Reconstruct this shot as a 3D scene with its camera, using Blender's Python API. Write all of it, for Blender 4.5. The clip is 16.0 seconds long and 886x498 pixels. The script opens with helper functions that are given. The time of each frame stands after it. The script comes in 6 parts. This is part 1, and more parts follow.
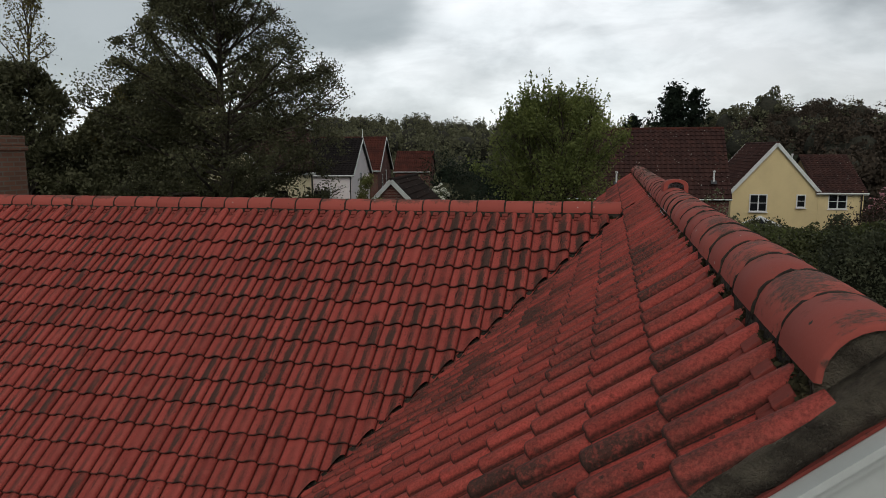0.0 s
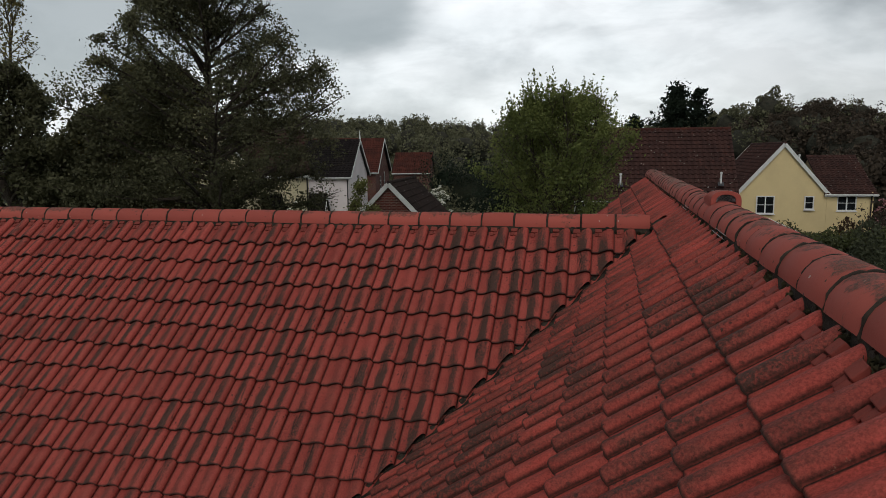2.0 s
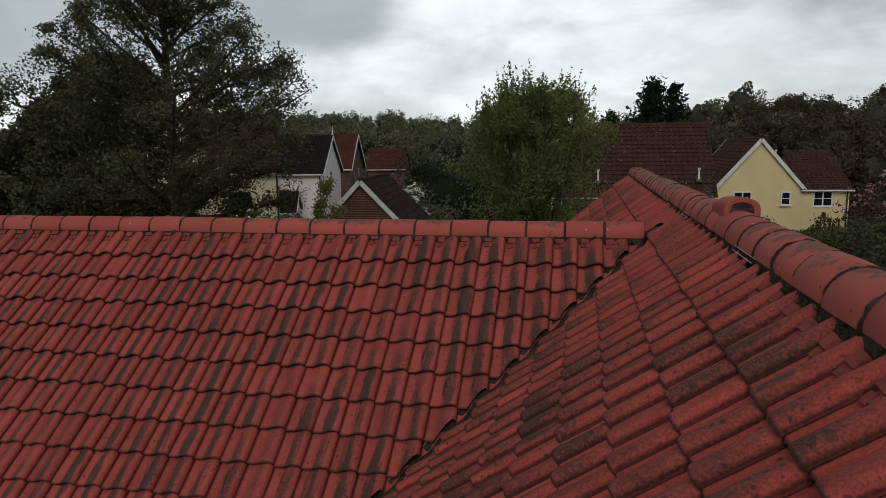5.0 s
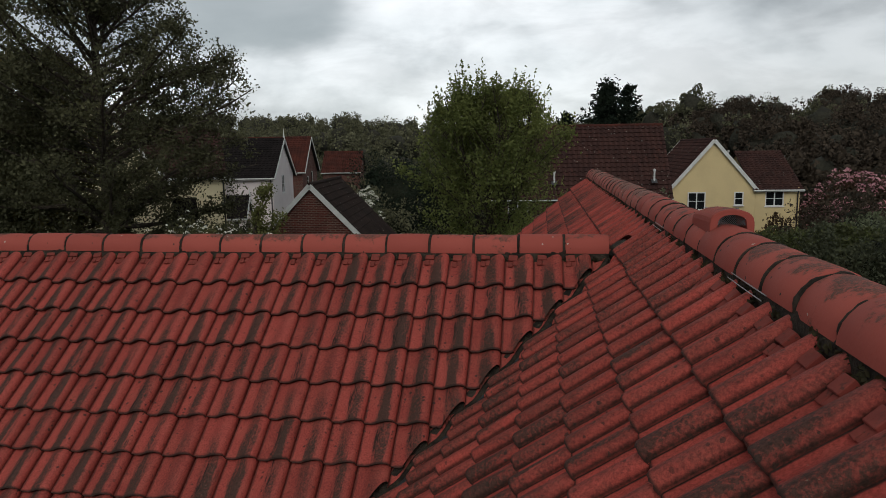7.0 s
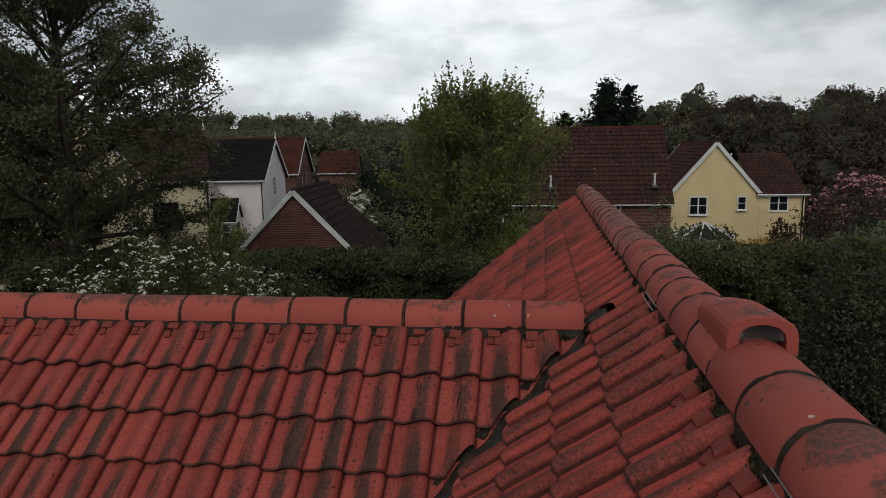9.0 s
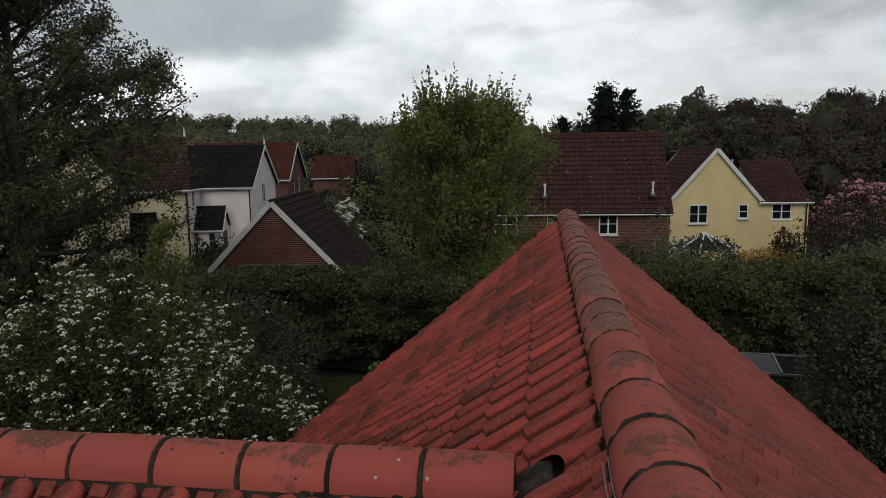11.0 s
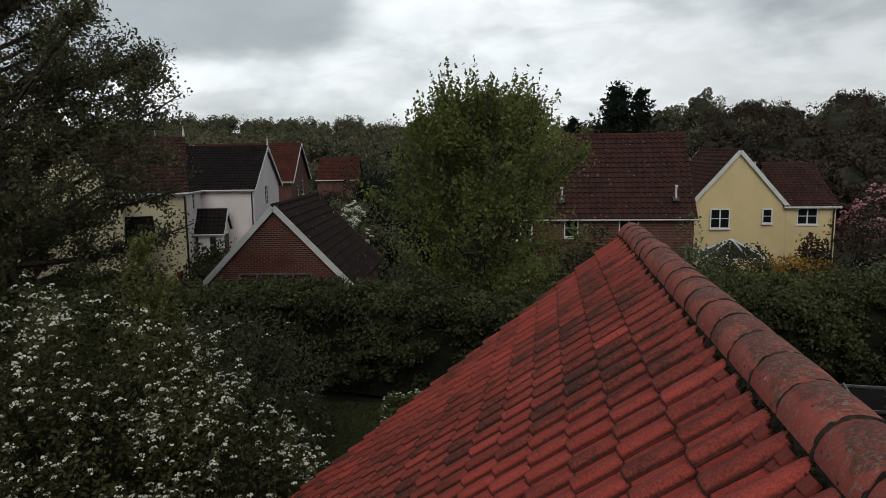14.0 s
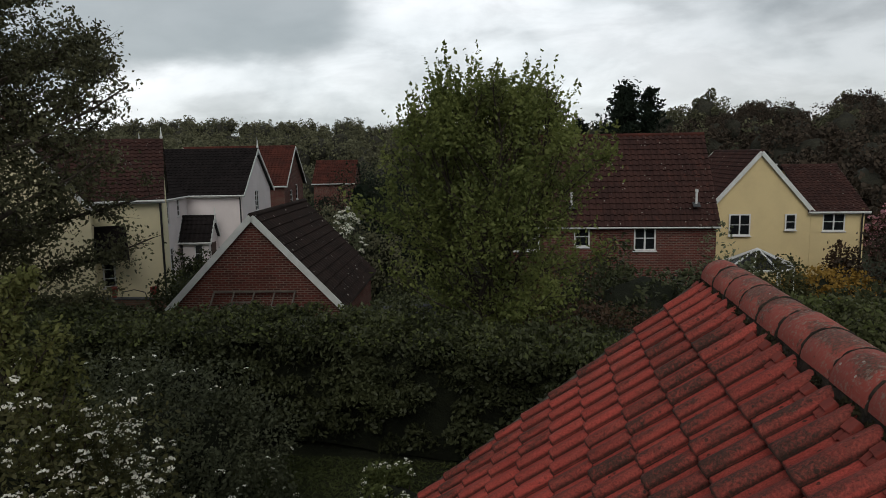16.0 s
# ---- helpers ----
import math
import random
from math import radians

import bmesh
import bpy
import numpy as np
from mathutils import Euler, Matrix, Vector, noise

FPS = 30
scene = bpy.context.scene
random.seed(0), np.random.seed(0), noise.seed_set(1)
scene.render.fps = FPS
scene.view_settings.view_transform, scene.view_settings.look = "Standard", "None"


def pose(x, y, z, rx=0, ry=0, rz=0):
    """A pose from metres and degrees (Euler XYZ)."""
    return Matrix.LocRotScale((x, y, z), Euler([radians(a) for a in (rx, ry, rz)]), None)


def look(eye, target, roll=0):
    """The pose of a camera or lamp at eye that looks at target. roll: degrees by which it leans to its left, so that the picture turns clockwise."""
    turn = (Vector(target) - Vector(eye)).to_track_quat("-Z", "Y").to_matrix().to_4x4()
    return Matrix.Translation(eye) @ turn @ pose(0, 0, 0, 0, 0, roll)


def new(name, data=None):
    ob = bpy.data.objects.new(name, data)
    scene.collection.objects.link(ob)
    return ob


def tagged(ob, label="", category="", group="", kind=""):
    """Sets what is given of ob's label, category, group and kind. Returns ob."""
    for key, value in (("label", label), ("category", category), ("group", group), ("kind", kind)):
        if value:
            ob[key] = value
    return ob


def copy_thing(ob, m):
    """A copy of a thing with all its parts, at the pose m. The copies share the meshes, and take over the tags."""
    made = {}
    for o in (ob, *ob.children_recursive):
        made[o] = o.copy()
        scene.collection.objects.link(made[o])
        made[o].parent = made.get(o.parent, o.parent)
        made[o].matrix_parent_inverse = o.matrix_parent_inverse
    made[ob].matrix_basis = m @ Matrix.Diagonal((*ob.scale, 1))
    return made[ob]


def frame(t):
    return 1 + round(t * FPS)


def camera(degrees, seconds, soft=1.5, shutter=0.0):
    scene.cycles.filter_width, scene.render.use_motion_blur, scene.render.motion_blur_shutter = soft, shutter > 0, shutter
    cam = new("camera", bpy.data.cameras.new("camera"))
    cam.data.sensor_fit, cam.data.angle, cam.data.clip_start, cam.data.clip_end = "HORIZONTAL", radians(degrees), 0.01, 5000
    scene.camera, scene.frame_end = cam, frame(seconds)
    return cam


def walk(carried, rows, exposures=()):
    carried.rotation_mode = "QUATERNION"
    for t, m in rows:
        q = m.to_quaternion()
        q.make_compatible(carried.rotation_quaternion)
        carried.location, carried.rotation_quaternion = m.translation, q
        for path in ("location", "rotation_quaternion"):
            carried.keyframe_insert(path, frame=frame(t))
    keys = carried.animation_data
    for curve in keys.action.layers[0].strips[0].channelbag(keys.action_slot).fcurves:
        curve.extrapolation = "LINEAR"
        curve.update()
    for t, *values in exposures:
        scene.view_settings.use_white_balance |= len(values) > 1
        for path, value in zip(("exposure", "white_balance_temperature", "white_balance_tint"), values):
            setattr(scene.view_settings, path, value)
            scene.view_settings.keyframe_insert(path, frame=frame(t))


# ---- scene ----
cam = camera(65.4, 16.0, soft=0.55)
PATH = [
    (0, (0.366, 0.271, 7.777), (-0.099, 2.196, 7.491), -0.3),
    (0.5, (0.334, 0.472, 7.791), (-0.130, 2.397, 7.505), -0.4),
    (1, (0.291, 0.798, 7.817), (-0.173, 2.723, 7.531), -0.4),
    (1.5, (0.204, 1.126, 7.825), (-0.260, 3.051, 7.541), -0.5),
    (2, (0.089, 1.410, 7.815), (-0.374, 3.336, 7.532), -0.5),
    (2.5, (0.052, 1.481, 7.810), (-0.411, 3.406, 7.528), -0.7),
    (3, (0.062, 1.551, 7.815), (-0.400, 3.476, 7.530), -0.6),
    (3.2, (0.065, 1.575, 7.836), (-0.402, 3.498, 7.542), -0.5),
    (5.3, (-0.051, 2.586, 7.836), (-0.440, 4.526, 7.542), -0.7),
    (5.5, (-0.069, 2.716, 7.816), (-0.451, 4.659, 7.529), -0.8),
    (6, (-0.075, 2.998, 7.829), (-0.367, 4.956, 7.542), -0.8),
    (6.5, (-0.066, 3.101, 7.831), (-0.344, 5.061, 7.541), -0.8),
    (7, (-0.014, 3.336, 7.828), (-0.293, 5.296, 7.537), -0.9),
    (7.5, (0.056, 3.659, 7.837), (-0.224, 5.618, 7.545), -0.9),
    (8, (0.120, 4.000, 7.845), (-0.161, 5.959, 7.552), -0.9),
    (8.5, (0.186, 4.391, 7.859), (-0.096, 6.350, 7.566), -0.8),
    (9, (0.262, 4.780, 8.040), (-0.020, 6.738, 7.746), -0.8),
    (9.2, (0.306, 4.919, 8.096), (0.019, 6.878, 7.807), -0.5),
    (11.3, (0.664, 6.531, 8.259), (0.379, 8.49, 7.973), -0.9),
    (11.5, (0.701, 6.666, 8.251), (0.412, 8.624, 7.965), -0.9),
    (12, (0.659, 6.858, 8.256), (0.370, 8.817, 7.972), -0.8),
    (12.5, (0.567, 7.001, 8.246), (0.276, 8.959, 7.96), -0.8),
    (13, (0.409, 7.135, 8.259), (0.117, 9.093, 7.974), -0.8),
    (13.5, (0.208, 7.382, 8.242), (-0.085, 9.339, 7.956), -0.8),
    (14, (-0.038, 8.003, 8.249), (-0.331, 9.961, 7.967), -0.7),
    (14.5, (-0.264, 8.74, 8.222), (-0.558, 10.698, 7.941), -0.9),
    (15, (-0.340, 9.467, 8.22), (-0.634, 11.425, 7.94), -0.9),
    (15.5, (-0.355, 10.18, 8.217), (-0.649, 12.138, 7.938), -0.9),
    (16, (-0.371, 10.724, 8.239), (-0.667, 12.683, 7.964), -0.9),
]
walk(cam, [(t, look(eye, target, roll)) for t, eye, target, roll in PATH])

# ---- sky and light ----
scene.view_settings.exposure = 0.17
world = bpy.data.worlds.new("world")
scene.world = world
world.use_nodes = True
wn, wl = world.node_tree.nodes, world.node_tree.links
wn.clear()
SUN_FROM = Vector((0.05, -0.70, 0.62)).normalized()
SUN_EL, SUN_ROT = math.asin(SUN_FROM.z), math.atan2(SUN_FROM.x, SUN_FROM.y)
w_out = wn.new("ShaderNodeOutputWorld")
w_bg = wn.new("ShaderNodeBackground")
w_sky = wn.new("ShaderNodeTexSky")
w_sky.sky_type, w_sky.sun_disc = "NISHITA", False
w_sky.sun_elevation, w_sky.sun_rotation = SUN_EL, SUN_ROT
w_tc = wn.new("ShaderNodeTexCoord")
w_map = wn.new("ShaderNodeMapping")
w_map.inputs["Location"].default_value = (3.1, 0.4, 0.55)
w_map.inputs["Scale"].default_value = (1.0, 1.0, 2.3)
w_n1 = wn.new("ShaderNodeTexNoise")
w_n1.inputs["Scale"].default_value, w_n1.inputs["Detail"].default_value = 2.1, 8
w_n1.inputs["Roughness"].default_value, w_n1.inputs["Distortion"].default_value = 0.52, 0.15
w_ramp = wn.new("ShaderNodeValToRGB")
w_ramp.color_ramp.elements[0].position, w_ramp.color_ramp.elements[0].color = 0.36, (3.3, 3.6, 3.75, 1)
w_ramp.color_ramp.elements[1].position, w_ramp.color_ramp.elements[1].color = 0.62, (8.1, 8.3, 8.45, 1)
e_mid = w_ramp.color_ramp.elements.new(0.49)
e_mid.color = (6.6, 6.9, 7.05, 1)
w_mix = wn.new("ShaderNodeMix")
w_mix.data_type = "RGBA"
w_mix.inputs["Factor"].default_value = 0.93
wl.new(w_tc.outputs["Generated"], w_map.inputs["Vector"])
wl.new(w_map.outputs[0], w_n1.inputs["Vector"])
wl.new(w_n1.outputs["Fac"], w_ramp.inputs["Fac"])
# a dark bank of cloud high to the north-west, with ragged edges
w_dir = wn.new("ShaderNodeSeparateXYZ")
wl.new(w_tc.outputs["Generated"], w_dir.inputs[0])
w_n2 = wn.new("ShaderNodeTexNoise")
w_n2.inputs["Scale"].default_value, w_n2.inputs["Detail"].default_value = 7.0, 5
wl.new(w_map.outputs[0], w_n2.inputs["Vector"])


def w_math(op, a, b):
    n = wn.new("ShaderNodeMath")
    n.operation = op
    for i, v in enumerate((a, b)):
        if isinstance(v, float):
            n.inputs[i].default_value = v
        else:
            wl.new(v, n.inputs[i])
    return n.outputs[0]


def w_step(v, lo, hi):
    n = wn.new("ShaderNodeMapRange")
    n.interpolation_type = "SMOOTHSTEP"
    n.inputs["From Min"].default_value, n.inputs["From Max"].default_value = lo, hi
    wl.new(v, n.inputs["Value"])
    return n.outputs[0]


ragged = w_math("MULTIPLY", w_math("SUBTRACT", w_n2.outputs["Fac"], 0.5), 0.11)
ahead = w_math("MAXIMUM", w_dir.outputs[1], 0.05)
rise_of = w_math("ADD", w_math("DIVIDE", w_dir.outputs[2], ahead), ragged)
side_of = w_math("ADD", w_math("DIVIDE", w_dir.outputs[0], ahead), ragged)
slant = w_math("ADD", rise_of, w_math("MULTIPLY", side_of, -0.10))
bank = w_math("MULTIPLY", w_step(slant, 0.165, 0.205), w_math("SUBTRACT", 1.0, w_step(w_math("SUBTRACT", side_of, w_math("MULTIPLY", rise_of, 0.1)), -0.34, -0.255)))
w_bank = wn.new("ShaderNodeMix")
w_bank.data_type = "RGBA"
w_bank.inputs["B"].default_value = (2.55, 2.85, 2.95, 1)
wl.new(w_math("MULTIPLY", bank, 0.85), w_bank.inputs["Factor"])
# heaped and streaky cloud, greyer towards the east
w_flat = wn.new("ShaderNodeCombineXYZ")
wl.new(w_math("DIVIDE", w_dir.outputs[0], ahead), w_flat.inputs[0])
wl.new(w_math("MULTIPLY", w_math("DIVIDE", w_dir.outputs[2], ahead), 2.6), w_flat.inputs[1])
w_n3 = wn.new("ShaderNodeTexNoise")
w_n3.inputs["Scale"].default_value, w_n3.inputs["Detail"].default_value = 5.5, 9
w_n3.inputs["Roughness"].default_value, w_n3.inputs["Distortion"].default_value = 0.55, 0.35
wl.new(w_flat.outputs[0], w_n3.inputs["Vector"])
heaps = w_math("ADD", 0.80, w_math("MULTIPLY", w_step(w_n3.outputs["Fac"], 0.36, 0.60), 0.20))
east = w_math("SUBTRACT", 1.0, w_math("MULTIPLY", w_step(side_of, -0.02, 0.40), 0.28))
w_heap = wn.new("ShaderNodeVectorMath")
w_heap.operation = "SCALE"
wl.new(w_ramp.outputs[0], w_heap.inputs[0])
wl.new(w_math("MULTIPLY", heaps, east), w_heap.inputs["Scale"])
wl.new(w_heap.outputs[0], w_bank.inputs["A"])
wl.new(w_sky.outputs[0], w_mix.inputs["A"])
wl.new(w_bank.outputs["Result"], w_mix.inputs["B"])
# a heavy cloud deck: darker overhead, brighter towards the horizon
w_sep = wn.new("ShaderNodeSeparateXYZ")
wl.new(w_tc.outputs["Generated"], w_sep.inputs[0])
w_dim = wn.new("ShaderNodeMapRange")
w_dim.interpolation_type = "SMOOTHSTEP"
for key, value in (("From Min", 0.10), ("From Max", 0.85), ("To Min", 1.0), ("To Max", 0.45)):
    w_dim.inputs[key].default_value = value
wl.new(w_sep.outputs[2], w_dim.inputs["Value"])
w_deck = wn.new("ShaderNodeVectorMath")
w_deck.operation = "SCALE"
wl.new(w_mix.outputs["Result"], w_deck.inputs[0])
wl.new(w_dim.outputs[0], w_deck.inputs["Scale"])
wl.new(w_deck.outputs[0], w_bg.inputs["Color"])
w_bg.inputs["Strength"].default_value = 0.125
wl.new(w_bg.outputs[0], w_out.inputs["Surface"])
sun = new("sun", bpy.data.lights.new("sun", "SUN"))
sun.data.energy, sun.data.angle, sun.data.color = 0.85, radians(40), (1.0, 0.96, 0.9)
sun.matrix_world = look(SUN_FROM * 60, (0, 0, 0))


# ---- materials ----
def nodes_of(name, rough=0.8, metal=0.0, spec=0.35):
    m = bpy.data.materials.new(name)
    m.use_nodes = True
    b = m.node_tree.nodes["Principled BSDF"]
    b.inputs["Roughness"].default_value, b.inputs["Metallic"].default_value = rough, metal
    b.inputs["Specular IOR Level"].default_value = spec
    return m, m.node_tree.nodes, m.node_tree.links, b


def node(nt, kind, **sets):
    n = nt.new(kind)
    for k, v in sets.items():
        n.inputs[k.replace("_", " ")].default_value = v
    return n


def math_node(nt, lk, op, a, b=None):
    n = nt.new("ShaderNodeMath")
    n.operation, n.use_clamp = op, False
    for i, v in enumerate((a, b)):
        if v is None:
            continue
        if isinstance(v, (int, float)):
            n.inputs[i].default_value = v
        else:
            lk.new(v, n.inputs[i])
    return n.outputs[0]


def mix_rgb(nt, lk, fac, a, b, blend="MIX"):
    n = nt.new("ShaderNodeMix")
    n.data_type, n.blend_type = "RGBA", blend
    for key, v in (("Factor", fac), ("A", a), ("B", b)):
        if isinstance(v, (int, float)):
            n.inputs[key].default_value = v
        elif isinstance(v, tuple):
            n.inputs[key].default_value = (*v, 1)
        else:
            lk.new(v, n.inputs[key])
    return n.outputs["Result"]


def steps(nt, lk, fac, *stops):
    r = nt.new("ShaderNodeMapRange")
    r.interpolation_type = "SMOOTHSTEP"
    r.inputs["From Min"].default_value, r.inputs["From Max"].default_value = stops[0], stops[1]
    lk.new(fac, r.inputs["Value"])
    return r.outputs[0]


def noise_of(nt, lk, scale, detail=4.0, rough=0.55, vec=None, stretch=None):
    n = node(nt, "ShaderNodeTexNoise", Scale=scale, Detail=detail, Roughness=rough)
    if vec is None:
        vec = nt.new("ShaderNodeNewGeometry").outputs["Position"]
    if stretch:
        mp = nt.new("ShaderNodeMapping")
        mp.inputs["Scale"].default_value = stretch
        lk.new(vec, mp.inputs["Vector"])
        vec = mp.outputs[0]
    lk.new(vec, n.inputs["Vector"])
    return n.outputs["Fac"]


def bump(nt, lk, b, height, strength, dist=0.01):
    n = node(nt, "ShaderNodeBump", Strength=strength, Distance=dist)
    lk.new(height, n.inputs["Height"])
    lk.new(n.outputs[0], b.inputs["Normal"])


def piece_random(nt, lk):
    """One number for each piece, whether it is an object or an island of a joined mesh."""
    s = math_node(nt, lk, "ADD", nt.new("ShaderNodeObjectInfo").outputs["Random"],
                  nt.new("ShaderNodeNewGeometry").outputs["Random Per Island"])
    return math_node(nt, lk, "FRACT", s)


def tile_material(name, tone, stain=1.0, stain_at=0.52, width=0.30, drip=0.8, lichen=0.5, joint=0.8, seam_to=0.10):
    """Red clay: a tone of its own on each tile, soot on one flank, black drips, crusty spots, grime and painted shade
    in the joints.
    """
    m, nt, lk, b = nodes_of(name, 0.72, 0, 0.22)

    def mt(op, a, c=None):
        return math_node(nt, lk, op, a, c)

    def flip(a):
        return mt("SUBTRACT", 1.0, a)

    rnd = piece_random(nt, lk)
    rnd2 = mt("FRACT", mt("MULTIPLY", rnd, 17.3))
    rnd3 = mt("FRACT", mt("MULTIPLY", rnd, 41.7))
    uv = nt.new("ShaderNodeUVMap").outputs[0]
    sep = nt.new("ShaderNodeSeparateXYZ")
    lk.new(uv, sep.inputs[0])
    u, v = sep.outputs[0], sep.outputs[1]

    def on_tile(su, sv, key):
        c = nt.new("ShaderNodeCombineXYZ")
        lk.new(mt("MULTIPLY", u, su), c.inputs[0])
        lk.new(mt("MULTIPLY", v, sv), c.inputs[1])
        lk.new(mt("MULTIPLY", rnd, key), c.inputs[2])
        return c.outputs[0]

    big = noise_of(nt, lk, 0.75, 4, 0.6)
    mid = noise_of(nt, lk, 8.0, 6, 0.62)
    fine = noise_of(nt, lk, 60.0, 6, 0.72)
    col = mix_rgb(nt, lk, rnd, tuple(c * 0.82 for c in tone), tuple(c * 1.15 for c in tone))
    col = mix_rgb(nt, lk, mt("MULTIPLY", steps(nt, lk, mid, 0.42, 0.70), 0.40), col, (0.38, 0.095, 0.070))
    # soot, soft at its edges, thickest at the tail
    streaks = noise_of(nt, lk, 1.0, 6, 0.62, on_tile(5.0, 1.2, 57.0))
    off = mt("MULTIPLY", mt("SUBTRACT", rnd2, 0.5), 0.16)
    away = mt("ABSOLUTE", mt("SUBTRACT", mt("SUBTRACT", u, stain_at), off))
    away = mt("ADD", away, mt("MULTIPLY", mt("SUBTRACT", streaks, 0.5), 0.70))
    band = flip(steps(nt, lk, away, width * 0.15, width))
    tail = mt("ADD", 0.45, mt("MULTIPLY", flip(steps(nt, lk, mt("ADD", v, mt("MULTIPLY", streaks, 0.4)), 0.35, 1.15)), 0.55))
    amount = mt("ADD", 0.24, mt("MULTIPLY", steps(nt, lk, big, 0.36, 0.62), 0.66))
    amount = mt("ADD", amount, mt("MULTIPLY", mt("SUBTRACT", rnd3, 0.45), 0.70))
    amount = mt("MULTIPLY", mt("MAXIMUM", amount, 0.06), stain)
    soot = mt("MULTIPLY", mt("MULTIPLY", band, tail), amount)
    soot = mt("MULTIPLY", soot, mt("ADD", 0.48, mt("MULTIPLY", steps(nt, lk, fine, 0.36, 0.62), 0.62)))
    col = mix_rgb(nt, lk, mt("MINIMUM", soot, 0.90), col, (0.046, 0.034, 0.026))
    # thin black drips on some tiles
    runs = steps(nt, lk, noise_of(nt, lk, 1.0, 6, 0.68, on_tile(15.0, 3.2, 93.0)), 0.50, 0.58)
    near = flip(steps(nt, lk, mt("ABSOLUTE", mt("SUBTRACT", mt("SUBTRACT", u, stain_at - 0.14), off)), 0.04, 0.20))
    runs = mt("MULTIPLY", mt("MULTIPLY", runs, near), steps(nt, lk, rnd2, 0.35, 0.75))
    col = mix_rgb(nt, lk, mt("MULTIPLY", runs, drip), col, (0.026, 0.016, 0.013))
    # grime and painted shadow in the joints, round the lip and under the course above
    seam = flip(steps(nt, lk, mt("ADD", u, mt("MULTIPLY", mid, 0.06)), 0.045, seam_to))
    edge = steps(nt, lk, mt("ADD", u, mt("MULTIPLY", fine, 0.02)), 0.968, 1.0)
    lip = flip(steps(nt, lk, mt("ADD", v, mt("MULTIPLY", fine, 0.03)), 0.020, 0.065))
    grime_shade = mt("MAXIMUM", mt("MAXIMUM", mt("MULTIPLY", seam, joint), mt("MULTIPLY", edge, joint)), mt("MULTIPLY", lip, 0.9))
    col = mix_rgb(nt, lk, grime_shade, col, (0.026, 0.018, 0.014))
    # crusty dark spots of many sizes, and a few pale ones
    cells = node(nt, "ShaderNodeTexVoronoi", Scale=30.0)
    lk.new(nt.new("ShaderNodeNewGeometry").outputs["Position"], cells.inputs["Vector"])
    pick = nt.new("ShaderNodeSeparateColor")
    lk.new(cells.outputs["Color"], pick.inputs[0])
    size = mt("MULTIPLY", steps(nt, lk, pick.outputs[0], 0.55, 1.0), 0.30)
    spot = mt("LESS_THAN", mt("ADD", cells.outputs["Distance"], mt("MULTIPLY", mt("SUBTRACT", fine, 0.5), 0.9)), size)
    spot = mt("MULTIPLY", spot, mt("ADD", 0.35, mt("MULTIPLY", steps(nt, lk, big, 0.40, 0.60), 0.5)))
    col = mix_rgb(nt, lk, spot, col, (0.040, 0.029, 0.023))
    lich = mt("MULTIPLY", steps(nt, lk, noise_of(nt, lk, 38.0, 6, 0.75), 0.63, 0.70), steps(nt, lk, noise_of(nt, lk, 1.7, 3), 0.45, 0.7))
    col = mix_rgb(nt, lk, mt("MULTIPLY", lich, lichen), col, (0.30, 0.24, 0.18))
    gr = nt.new("ShaderNodeVectorMath")
    gr.operation = "SCALE"
    lk.new(col, gr.inputs[0])
    lk.new(mt("ADD", 0.68, mt("MULTIPLY", steps(nt, lk, noise_of(nt, lk, 95.0, 5, 0.8), 0.34, 0.64), 0.62)), gr.inputs["Scale"])
    lk.new(gr.outputs[0], b.inputs["Base Color"])
    bump(nt, lk, b, mt("ADD", mt("ADD", fine, mt("MULTIPLY", mid, 1.5)), mt("MULTIPLY", spot, 0.5)), 0.5, 0.005)
    return m


